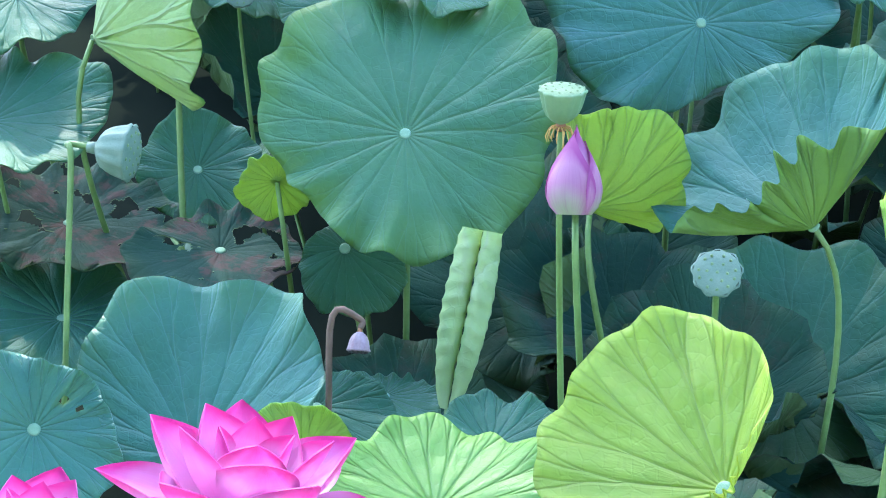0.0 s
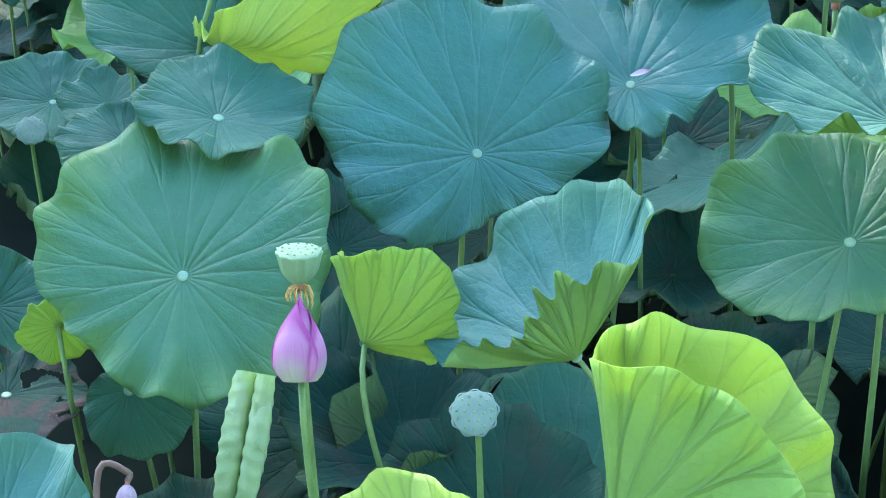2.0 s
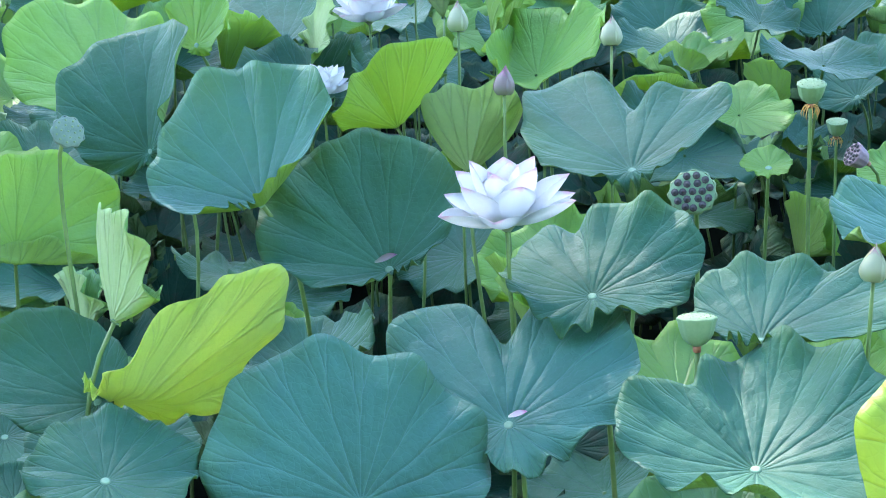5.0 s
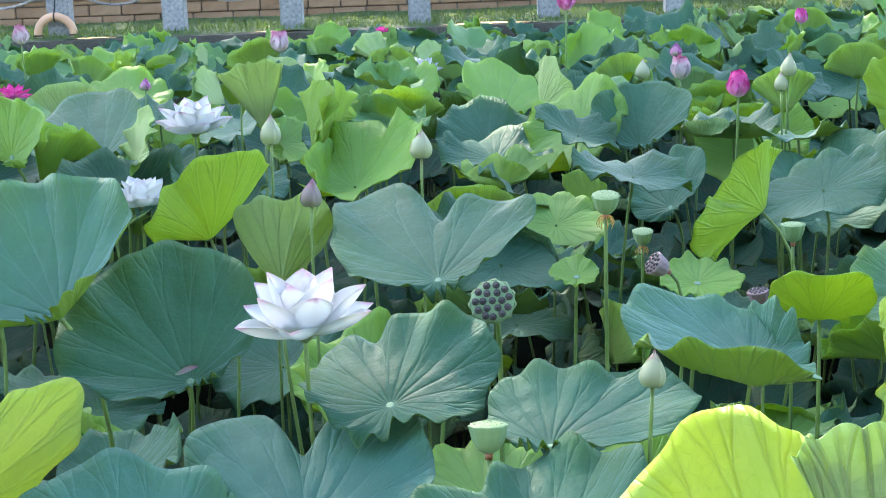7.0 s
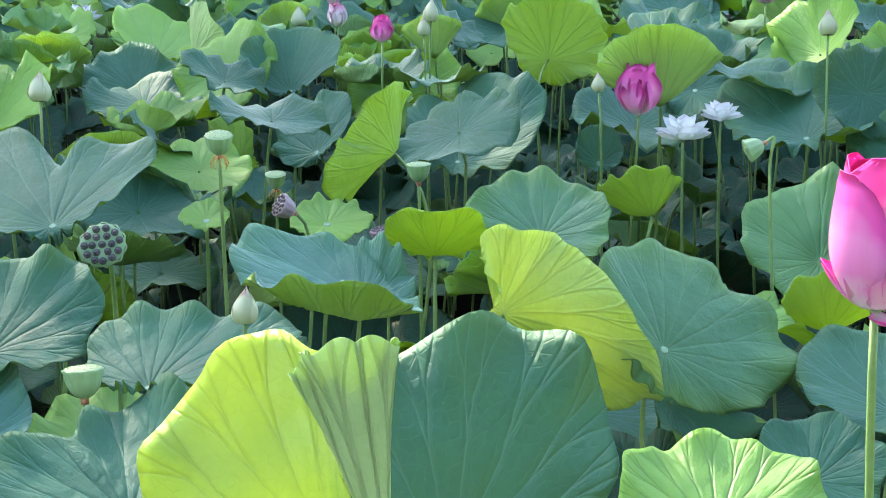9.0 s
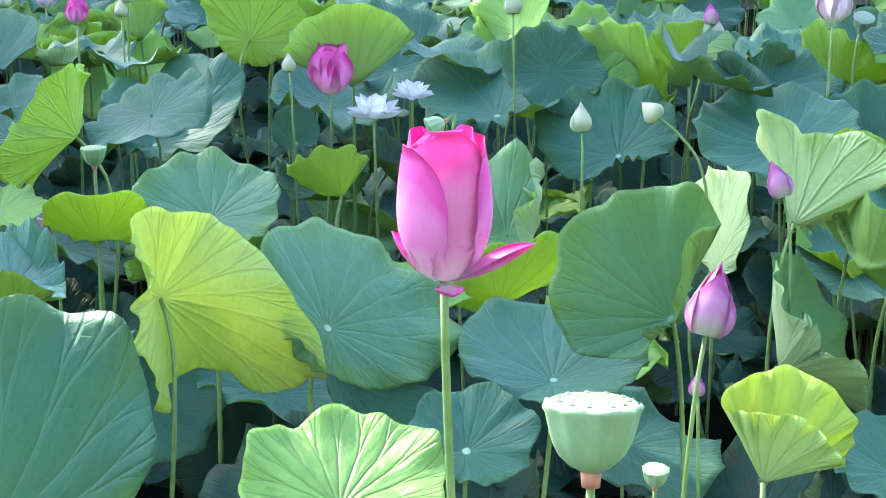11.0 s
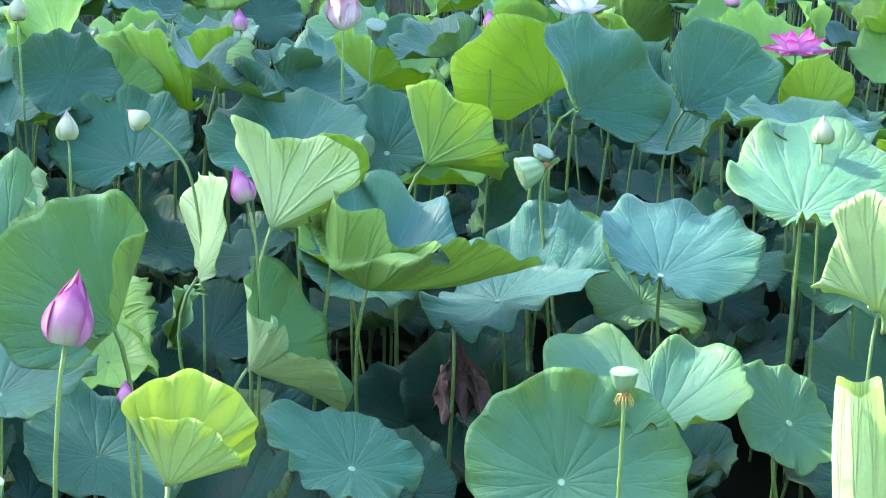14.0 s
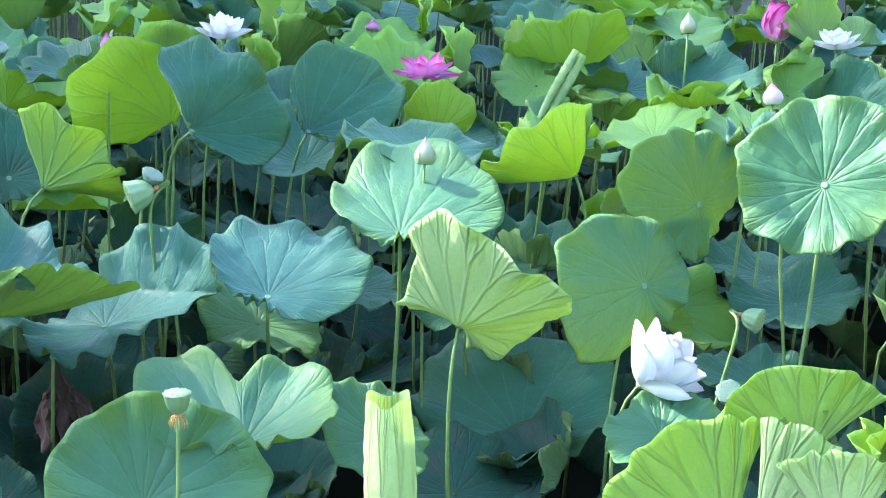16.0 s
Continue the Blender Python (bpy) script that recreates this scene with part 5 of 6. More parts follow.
leaf((0.704, 7.557, 1.230), 0.235, (0.21, -0.44, 0.87), (0.02, 0.75), 'young', cup=0.15, lobes=[(2, 0.04, 2.71), (3, 0.02, 1.42)], outline=[(2, 0.13, -1.58), (3, 0.05, 2.14), (5, 0.04, -2.16)], bends=[], wave=1.2)
leaf((0.910, 7.364, 1.263), 0.258, (0.88, 0.29, 0.38), (0.27, -0.32), 'pale', cup=0.32, lobes=[(2, 0.08, -1.13), (3, 0.02, 2.68)], outline=[(2, 0.13, -1.04), (5, 0.00, -1.40)], bends=[(46, 0.74, 13, 0.12), (137, -0.05, 6, 0.12)], wave=1.2)
leaf((1.516, 4.508, 1.275), 0.247, (-0.70, 0.38, 0.60), (-0.10, -0.27), 'young', cup=0.23, lobes=[(2, 0.10, -0.31), (3, 0.15, 1.57)], outline=[(2, 0.06, 0.49), (3, 0.03, -1.61), (5, 0.13, 2.06)], bends=[(-38, 0.06, 24, 0.12)], wave=1.2)
leaf((1.914, 5.365, 1.054), 0.290, (-0.08, -0.45, 0.89), (0.30, 0.45), 'deep', cup=0.20, creases=[(87, 0.40)], notch=(87, 0.25))
leaf((1.373, 5.775, 1.037), 0.184, (-0.54, -0.56, 0.63), (-0.08, 0.75), 'deep', cup=-0.00, lobes=[(2, 0.12, 2.44), (3, 0.01, 0.05)], outline=[(2, 0.07, 0.25), (3, 0.09, -1.53), (5, 0.01, -2.36)], bends=[(118, 0.60, 6, 0.12)], wave=1.2)
leaf((1.051, 5.871, 0.997), 0.142, (0.63, 0.73, 0.25), (-0.50, -0.18), 'young', cup=0.23, lobes=[(2, 0.02, -0.02), (3, 0.07, -0.00)], outline=[(2, 0.14, -0.99), (3, 0.03, -0.06), (5, 0.09, 2.34)], bends=[(135, 0.42, 28, 0.12)], wave=1.2)
leaf((1.195, 2.916, 1.234), 0.254, (0.07, -0.19, 0.98), (-0.46, -0.25), 'turned', cup=0.33, lobes=[(2, 0.12, -0.58), (3, 0.10, -0.06)], outline=[(2, 0.12, -2.48), (3, 0.13, 0.51), (5, 0.05, 2.39)], bends=[(-126, 0.80, 32, 0.12), (25, 0.26, 14, 0.12)], wave=1.2)
leaf((1.234, 4.061, 1.140), 0.130, (-0.04, -0.30, 0.95), (0.08, 0.06), 'young', cup=0.12)
leaf((0.855, 4.157, 1.148), 0.078, (-0.01, -0.42, 0.91), (-0.05, 0.29), 'young', cup=0.12)
leaf((1.056, 1.004, 1.459), 0.173, (0.01, -0.85, 0.53), (0.31, 0.74), 'deep', cup=-0.00, lobes=[(2, 0.13, -0.00), (3, 0.11, 0.00)], outline=[(2, 0.03, 2.99), (3, 0.10, -2.34), (5, 0.02, -1.70)], bends=[], wave=1.2)
leaf((0.938, 1.166, 1.391), 0.172, (-0.50, -0.80, 0.33), (-0.46, 0.65), 'sun_tint', cup=0.38, lobes=[(2, 0.02, -0.86), (3, 0.02, -3.14)], outline=[(2, 0.06, -1.58), (3, 0.05, 1.48), (5, 0.07, -0.02)], bends=[(93, 0.71, -17, 0.12), (-5, -0.05, 20, 0.12)], wave=1.2)
leaf((0.967, 0.906, 1.503), 0.273, (0.15, 0.98, -0.13), (0.0, 0.0), 'pale', cup=0.00, wave=0.2, fan=(-99, 11, 0.03, 0.90), label='pale folded margin of a yellow-green lotus leaf')
leaf((1.977, 2.906, 1.043), 0.266, (0.25, -0.70, 0.67), (0.39, 0.36), 'soft', cup=-0.01, lobes=[(2, 0.08, 2.22), (3, 0.03, 1.27)], outline=[(2, 0.07, 2.93), (3, 0.07, 2.24), (5, 0.02, 1.38)], bends=[], wave=1.2)
leaf((1.553, 2.948, 1.156), 0.279, (-0.10, 0.96, 0.25), (0.33, 0.19), 'sun_tint', cup=0.17, lobes=[(2, 0.15, -2.74), (3, 0.14, -1.78)], outline=[(2, 0.14, -0.29), (3, 0.14, 0.85), (5, 0.05, -1.50)], bends=[(166, -0.05, -87, 0.12), (-24, 0.06, -30, 0.12)], wave=1.2)
leaf((1.772, 3.389, 1.232), 0.202, (-0.14, -0.53, 0.84), (0.01, 0.25), 'soft', cup=0.12)
leaf((1.463, 3.385, 1.202), 0.147, (0.12, 0.61, 0.78), (-0.09, -0.74), 'young', cup=0.12)
leaf((2.590, 3.265, 0.937), 0.179, (0.05, 0.72, 0.69), (0.13, -0.75), 'young', cup=0.28, lobes=[(2, 0.01, 0.22), (3, 0.02, -1.57)], outline=[(2, 0.07, 0.45), (3, 0.13, -1.85), (5, 0.07, -0.01)], bends=[(83, -0.05, 7, 0.12), (-156, 0.67, 9, 0.12)], wave=1.2)
leaf((3.133, 4.686, 1.222), 0.311, (-0.19, -0.23, 0.95), (0.09, 0.51), 'deep', cup=0.15, lobes=[(2, 0.04, -1.60), (3, 0.07, -1.90)], outline=[(2, 0.01, -0.03), (3, 0.04, 2.70), (5, 0.10, -1.63)], bends=[(55, 0.80, 15, 0.12)], wave=1.2)
leaf((2.409, 4.325, 1.042), 0.166, (0.40, 0.58, 0.71), (-0.46, -0.16), 'young', cup=0.31, lobes=[(2, 0.08, -2.23), (3, 0.07, -0.07)], outline=[(2, 0.11, -1.71), (3, 0.04, -0.11), (5, 0.01, -3.08)], bends=[(3, -0.05, 6, 0.12), (23, -0.05, 45, 0.12)], wave=1.2)
leaf((2.402, 4.972, 1.096), 0.096, (-0.26, -0.88, 0.39), (0.10, 0.64), 'deep', cup=0.12)
leaf((2.420, 5.830, 1.394), 0.226, (0.57, 0.76, 0.29), (0.04, -0.47), 'young', cup=-0.03, lobes=[(2, 0.01, -1.61), (3, 0.08, -2.14)], outline=[(2, 0.03, -2.06), (3, 0.07, -3.13), (5, 0.04, 2.30)], bends=[(-23, 0.33, 6, 0.12)], wave=1.2)
leaf((2.961, 5.448, 1.292), 0.158, (-0.24, -0.60, 0.76), (0.00, 0.01), 'deep', cup=0.12)
leaf((3.180, 6.469, 1.325), 0.271, (-0.16, -0.39, 0.91), (0.13, 0.37), 'deep', cup=0.12)
leaf((2.521, 2.695, 0.910), 0.252, (-0.09, -0.21, 0.97), (0.10, 0.25), 'deep', cup=0.20)
leaf((1.698, 1.787, 1.081), 0.197, (-0.06, -0.40, 0.92), (0.08, 0.20), 'young', cup=0.12)
leaf((2.197, 2.468, 0.845), 0.153, (-0.16, -0.51, 0.84), (0.18, 0.25), 'deep', cup=0.12)
# leaves of the far stretch of the bank
leaf((2.771, 2.538, 1.091), 0.234, (-0.68, -0.74, 0.05), (-0.47, 0.65), 'soft', cup=0.21, lobes=[(2, 0.08, 0.00), (3, 0.07, -1.46)], outline=[(2, 0.11, 0.10), (3, 0.09, -2.46), (5, 0.06, 1.91)], bends=[(-30, -0.05, 60, 0.12)], wave=1.2)
leaf((2.661, 1.896, 0.938), 0.170, (0.45, 0.89, -0.07), (0.0, 0.0), 'sun_tint', cup=0.00, wave=1.8, fan=(-66, 50, 0.24, 1.42), label='crumpled lotus leaf, its near half folded up, sunlight put into its yellow-green colour')
leaf((3.392, 2.410, 0.635), 0.207, (0.02, -0.46, 0.89), (-0.04, 0.22), 'deep', cup=0.00, lobes=[(2, 0.04, 1.48), (3, 0.07, 1.21)], outline=[(2, 0.04, -2.39), (3, 0.10, 1.78), (5, 0.07, -3.14)], bends=[(-26, 0.80, 12, 0.12), (-131, -0.04, 16, 0.12)], wave=1.2)
leaf((4.255, 3.006, 0.836), 0.327, (-0.20, 0.07, 0.98), (0.31, -0.02), 'waxy_sky', cup=0.21, lobes=[(2, 0.16, 1.71), (3, 0.07, -0.11)], outline=[(2, 0.14, 0.87), (3, 0.04, -3.02), (5, 0.02, -2.17)], bends=[(15, 0.69, 39, 0.12), (172, -0.04, -17, 0.12)], wave=1.2)
leaf((3.753, 2.983, 0.955), 0.387, (0.24, -0.11, 0.96), (0.12, 0.04), 'turned', cup=0.60, lobes=[(2, 0.12, -1.69), (3, 0.02, -1.47)], outline=[(2, 0.01, 1.80), (3, 0.05, 2.89), (5, 0.14, -2.41)], bends=[(36, 0.73, 9, 0.12), (-164, 0.46, 43, 0.12)], wave=1.2)
leaf((4.674, 2.677, 0.952), 0.273, (-0.18, -0.35, 0.92), (0.54, 0.37), 'waxy_sky', cup=0.12, lobes=[(2, 0.09, 2.38), (3, 0.10, 2.28)], outline=[(2, 0.07, -2.38), (3, 0.04, -1.39), (5, 0.02, 0.82)], bends=[(-55, 0.50, -16, 0.12)], wave=1.2)
leaf((4.962, 2.368, 1.196), 0.288, (-0.30, -0.26, 0.92), (0.63, 0.49), 'soft', cup=0.03, lobes=[(2, 0.05, -1.30), (3, 0.04, 1.65)], outline=[(2, 0.01, -3.03), (3, 0.02, -1.78), (5, 0.06, -2.70)], bends=[(-64, 0.25, -9, 0.12)], wave=1.2)
leaf((4.758, 1.841, 1.055), 0.260, (0.53, 0.35, 0.77), (-0.15, -0.41), 'pale', cup=0.06, lobes=[(2, 0.05, 2.69), (3, 0.20, -2.53)], outline=[(2, 0.10, -1.07), (3, 0.07, -2.89), (5, 0.08, 2.12)], bends=[(101, -0.05, 21, 0.12), (-138, 0.16, 28, 0.12)], wave=1.2)
leaf((4.185, 2.086, 0.739), 0.277, (-0.18, -0.18, 0.97), (0.17, 0.45), 'soft', cup=0.28, lobes=[(2, 0.03, 2.01), (3, 0.03, -2.94)], outline=[(2, 0.12, 2.62), (3, 0.07, 3.10), (5, 0.08, -0.39)], bends=[], wave=1.2, notch=(61, 0.3))
leaf((3.862, 2.088, 0.621), 0.315, (-0.60, -0.56, 0.57), (0.10, -0.10), 'soft', cup=0.14, lobes=[(2, 0.15, -0.88), (3, 0.03, -0.17)], outline=[(2, 0.06, -1.37), (3, 0.06, 1.43), (5, 0.01, 1.56)], bends=[], wave=1.2)
leaf((4.596, 1.978, 0.696), 0.187, (0.11, -0.66, 0.74), (-0.18, 0.13), 'soft', cup=0.12)
leaf((5.396, 2.191, 0.467), 0.363, (-0.32, -0.18, 0.93), (0.34, 0.41), 'deep', cup=0.10)
leaf((3.279, 2.818, 0.811), 0.281, (0.97, -0.25, -0.04), (0.57, -0.20), 'pale', cup=0.17, lobes=[(2, 0.13, 2.38), (3, 0.07, 1.06)], outline=[(2, 0.06, -2.76), (3, 0.09, 0.33), (5, 0.05, 0.59)], bends=[(-156, -0.05, 79, 0.12), (-68, -0.05, 49, 0.12)], wave=1.2)
leaf((4.416, 3.732, 1.139), 0.277, (0.86, 0.43, 0.28), (0.07, -0.19), 'young', cup=0.04, lobes=[(2, 0.03, -2.04), (3, 0.13, -2.50)], outline=[(2, 0.08, -2.27), (3, 0.08, 1.00)], bends=[(136, -0.05, 68, 0.12), (52, -0.05, 61, 0.12)], wave=1.2)
leaf((4.938, 3.727, 1.350), 0.268, (0.32, 0.73, 0.61), (-0.74, -0.31), 'young', cup=0.07, lobes=[(2, 0.09, 0.21), (3, 0.14, 2.55)], outline=[(2, 0.06, -1.91), (3, 0.01, -0.64), (5, 0.04, 1.56)], bends=[(-174, 0.64, -20, 0.12), (21, -0.05, 27, 0.12)], wave=1.2)
leaf((4.787, 3.330, 1.384), 0.241, (0.04, -0.93, 0.36), (0.66, 0.45), 'deep', cup=0.30, lobes=[(2, 0.04, -1.94), (3, 0.03, -1.57)], outline=[(2, 0.06, -2.72), (3, 0.14, 2.52), (5, 0.01, -1.57)], bends=[(99, 0.58, -43, 0.12)], wave=1.2)
leaf((5.306, 3.337, 1.346), 0.218, (-0.15, -0.78, 0.61), (0.65, 0.47), 'deep', cup=0.31, lobes=[(2, 0.04, -3.07), (3, 0.05, 0.97)], outline=[(2, 0.14, 0.77), (3, 0.02, 1.57), (5, 0.05, 1.83)], bends=[], wave=1.2)
leaf((5.905, 3.283, 1.290), 0.145, (0.61, 0.68, 0.41), (-0.22, -0.72), 'young', cup=0.12)
leaf((5.772, 2.377, 1.312), 0.284, (-0.08, 0.47, 0.88), (-0.39, 0.26), 'young', cup=0.41, lobes=[(2, 0.14, -0.93), (3, 0.05, 2.38)], outline=[(2, 0.12, 0.01), (3, 0.13, 1.62), (5, 0.03, -2.52)], bends=[(-15, -0.05, 29, 0.12), (-163, -0.05, 9, 0.12)], wave=1.2)
leaf((7.569, 4.138, 1.297), 0.299, (0.31, 0.59, 0.75), (-0.55, -0.58), 'young', cup=0.24, lobes=[(3, 0.14, 3.05)], outline=[(2, 0.05, -0.52), (3, 0.12, 0.03), (5, 0.06, -2.64)], bends=[(-14, 0.22, -12, 0.12), (-19, -0.05, 15, 0.12)], wave=1.2)
leaf((3.497, 3.131, 1.135), 0.216, (0.86, 0.50, -0.00), (0.17, -0.75), 'pale', cup=0.04, lobes=[(2, 0.07, 2.31), (3, 0.04, -3.14)], outline=[(2, 0.03, 0.47), (3, 0.14, 2.89), (5, 0.07, -1.03)], bends=[(62, -0.05, 77, 0.12), (154, -0.05, 52, 0.12)], wave=1.2)
leaf((3.812, 3.311, 1.196), 0.126, (0.39, 0.78, 0.49), (-0.31, -0.68), 'young', cup=0.12)
leaf((3.331, 3.309, 0.947), 0.221, (0.93, -0.32, -0.17), (0.65, 0.47), 'pale', cup=0.04, lobes=[(2, 0.07, -2.39), (3, 0.05, 2.75)], outline=[(2, 0.05, -1.85), (3, 0.14, 1.85), (5, 0.06, 1.54)], bends=[(-34, 0.80, -24, 0.12)], wave=1.2)
leaf((3.504, 4.371, 1.096), 0.247, (-0.40, -0.48, 0.78), (0.04, 0.58), 'deep', cup=0.12, lobes=[(2, 0.21, -1.55), (3, 0.05, 1.83)], outline=[(2, 0.12, 1.70), (3, 0.06, 1.00), (5, 0.05, -3.14)], bends=[], wave=1.2)
leaf((4.013, 4.040, 1.155), 0.319, (-0.15, -0.35, 0.92), (0.04, 0.22), 'deep', cup=0.12)
leaf((4.451, 4.099, 1.106), 0.207, (-0.38, -0.69, 0.62), (0.04, 0.40), 'deep', cup=0.12)
leaf((3.967, 4.957, 1.170), 0.277, (0.41, 0.08, 0.91), (-0.73, 0.33), 'young', cup=0.14, lobes=[(2, 0.15, 1.46), (3, 0.08, -2.32)], outline=[(2, 0.11, -0.07), (3, 0.04, 2.10), (5, 0.06, 1.02)], bends=[(80, 0.04, 6, 0.12), (-134, -0.05, 25, 0.12)], wave=1.2)
leaf((4.224, 5.165, 1.193), 0.307, (0.38, 0.90, 0.18), (0.0, 0.0), 'young', cup=0.00, wave=0.6, fan=(-129, 45, 0.08, 0.45))
leaf((4.877, 5.815, 1.095), 0.235, (-0.21, -0.45, 0.87), (0.10, 0.42), 'deep', cup=0.12)
leaf((5.202, 5.252, 1.212), 0.196, (-0.40, -0.69, 0.61), (0.11, 0.51), 'deep', cup=0.12)
leaf((5.822, 1.851, 1.297), 0.231, (-0.16, -0.98, 0.08), (-0.18, 0.22), 'soft', cup=-0.10, lobes=[(2, 0.06, -0.05), (3, 0.07, 1.00)], outline=[(2, 0.05, -2.97), (3, 0.14, -0.50), (5, 0.01, -0.00)], bends=[], wave=1.2)
leaf((5.805, 1.365, 1.458), 0.261, (-0.74, -0.45, 0.51), (0.04, 0.12), 'soft', cup=0.10)
leaf((5.509, 1.790, 1.076), 0.241, (-0.28, -0.93, 0.25), (-0.40, 0.12), 'soft', cup=-0.00, lobes=[(2, 0.11, 1.53), (3, 0.10, -2.36)], outline=[(2, 0.11, 0.87), (3, 0.04, 2.28), (5, 0.02, 1.29)], bends=[(-59, 0.56, -9, 0.12)], wave=1.2)
leaf((4.223, 0.434, 1.048), 0.265, (0.79, 0.61, -0.07), (0.0, 0.0), 'young', cup=0.00, wave=0.6, fan=(-121, 45, 0.08, 0.45))
leaf((4.184, 0.347, 1.098), 0.252, (0.80, 0.60, -0.07), (0.0, 0.0), 'pale', cup=0.00, wave=0.2, fan=(-63, 22, 0.08, 0.45))
leaf((4.608, 0.529, 1.123), 0.213, (0.81, 0.58, -0.01), (0.0, 0.0), 'young', cup=0.00, wave=1.0, fan=(-107, 60, 0.08, 0.45))
leaf((4.224, 0.188, 1.142), 0.186, (0.83, 0.56, -0.06), (0.0, 0.0), 'pale', cup=0.00, wave=0.4, fan=(-91, 35, 0.08, 0.45))
leaf((5.039, 1.291, 0.832), 0.179, (-0.36, -0.21, 0.91), (-0.02, -0.20), 'soft', cup=0.12)
leaf((4.012, 2.886, 0.798), 0.282, (0.48, 0.88, 0.02), (0.0, 0.0), 'dead', cup=0.00, wave=3.0, fan=(81, 19, 0.12, 0.45))
# flowers
flower((0.120, 2.819, 1.362), 0.310, (0.00, 0.02, 1.00), 'white', 'open', 'open white lotus flower with pink-tipped petals on a tall stalk', 101)
flower((-0.758, 6.345, 1.351), 0.329, (0.00, -0.01, 1.00), 'white', 'open', 'open white lotus flower with faint pink tips among leaves', 102)
flower((-0.706, 4.874, 1.295), 0.231, (0.00, 0.00, 1.00), 'pure', 'open', 'white lotus flower half hidden behind a leaf', 103)
flower((2.511, 4.825, 1.310), 0.185, (-0.00, -0.01, 1.00), 'pink', 'cup', 'half-open bright pink lotus flower among leaves', 104)
flower((2.629, 4.654, 1.242), 0.193, (-0.00, -0.00, 1.00), 'pure', 'open', 'open white lotus flower low among the leaves', 105)
flower((2.807, 4.740, 1.292), 0.150, (-0.00, -0.00, 1.00), 'pure', 'open', 'white lotus flower partly behind a leaf', 106)
flower((1.731, 1.303, 1.651), 0.157, (0.00, 0.02, 1.00), 'pink', 'tall', 'large half-open pink lotus flower dropping a petal, near the bank', 107, stalk_r=0.0075)
flower((6.062, 3.551, 1.491), 0.262, (-0.01, -0.00, 1.00), 'rose', 'flat', 'wide-open pink lotus flower over distant leaves', 108)
flower((5.129, 1.459, 0.912), 0.193, (0.46, -0.48, 0.75), 'pure', 'side', 'white lotus flower turned sideways on its stalk', 109)
flower((5.859, 4.777, 1.522), 0.239, (-0.00, -0.02, 1.00), 'pure', 'open', 'white lotus flower over the farther leaves', 110)
flower((7.910, 3.130, 1.628), 0.173, (-0.01, 0.00, 1.00), 'pink', 'cup', 'half-open deep pink lotus flower', 111)
flower((7.946, 2.820, 1.625), 0.210, (-0.01, 0.01, 1.00), 'pure', 'open', 'white lotus flower behind a leaf rim', 112)
flower((-0.530, 0.648, 0.839), 0.282, (0.17, 0.26, 0.95), 'rose', 'open', 'wide-open pink lotus flower close to the bank', 113, stalk_r=0.0075)
flower((-0.745, 0.528, 0.838), 0.210, (0.19, 0.31, 0.93), 'rose', 'open', "open pink lotus flower at the water's near edge", 114, stalk_r=0.0075)
flower((1.698, 5.970, 1.478), 0.109, (-0.00, -0.02, 1.00), 'pink', 'cup', 'half-open vivid pink lotus flower', 115)
flower((1.745, 8.088, 1.313), 0.130, (-0.00, -0.03, 1.00), 'blush', 'cup', 'half-open pale pink lotus flower', 116)
flower((-0.712, 9.317, 1.442), 0.134, (0.00, -0.03, 1.00), 'blush', 'cup', 'half-open pale pink lotus flower', 117)
flower((0.189, 10.367, 1.149), 0.263, (0.00, -0.03, 1.00), 'pure', 'open', 'white lotus flower behind distant leaves', 118)
flower((-1.622, 6.443, 1.536), 0.167, (0.01, -0.02, 1.00), 'pink', 'flat', 'open magenta lotus flower among distant leaves', 119)
flower((-2.393, 9.261, 1.561), 0.120, (0.01, -0.03, 1.00), 'blush', 'cup', 'half-open pale pink lotus flower near the far bank', 120)
flower((-2.892, 10.227, 1.478), 0.124, (0.01, -0.03, 1.00), 'pink', 'flat', 'small pink lotus flower near the far bank', 121)
flower((-0.275, 13.484, 1.218), 0.137, (0.00, -0.04, 1.00), 'pink', 'flat', 'small pink lotus flower near the far bank', 122)
flower((1.155, 9.080, 1.661), 0.128, (0.00, -0.04, 1.00), 'pink', 'cup', 'deep pink lotus flower rising over distant leaves', 123)
flower((2.742, 9.508, 1.488), 0.098, (-0.00, -0.03, 1.00), 'pink', 'cup', 'small pink lotus flower near the far bank', 124)
flower((4.348, 4.281, 1.570), 0.149, (-0.00, -0.01, 1.00), 'blush', 'cup', 'pale pink lotus flower half open', 125)
flower((3.711, 6.533, 1.534), 0.169, (-0.00, -0.02, 1.00), 'pink', 'cup', 'deep pink lotus flower over distant leaves', 126)
# seed pods
pod((-0.260, 1.242, 1.168), 0.0311, (0.04, 0.08, 1.00), 'green seed pod on a tall stalk with withered stamens', 127, stamens=14)
pod((-0.058, 1.461, 0.787), 0.0377, (0.05, -0.67, 0.74), 'grey-green seed pod showing its dotted face', 128, body=0.80, kind='grey')
pod((-1.061, 1.507, 0.897), 0.0475, (0.99, 0.08, -0.11), 'pale seed pod drooping on a bent stalk', 129, body=0.85, kind='grey', hook=((-0.100, -0.032, 0.890), (-0.129, -0.374)))
pod((-1.137, 1.917, 0.478), 0.0378, (0.94, -0.27, -0.19), 'dark green seed pod low in the shade', 130, kind='grey', hook=((-0.057, -0.017, 0.477), (-0.044, -0.273)))
pod((-1.261, 2.505, 0.848), 0.0343, (0.37, -0.62, 0.69), 'grey-green seed pod facing the bank', 131, body=0.70, kind='grey')
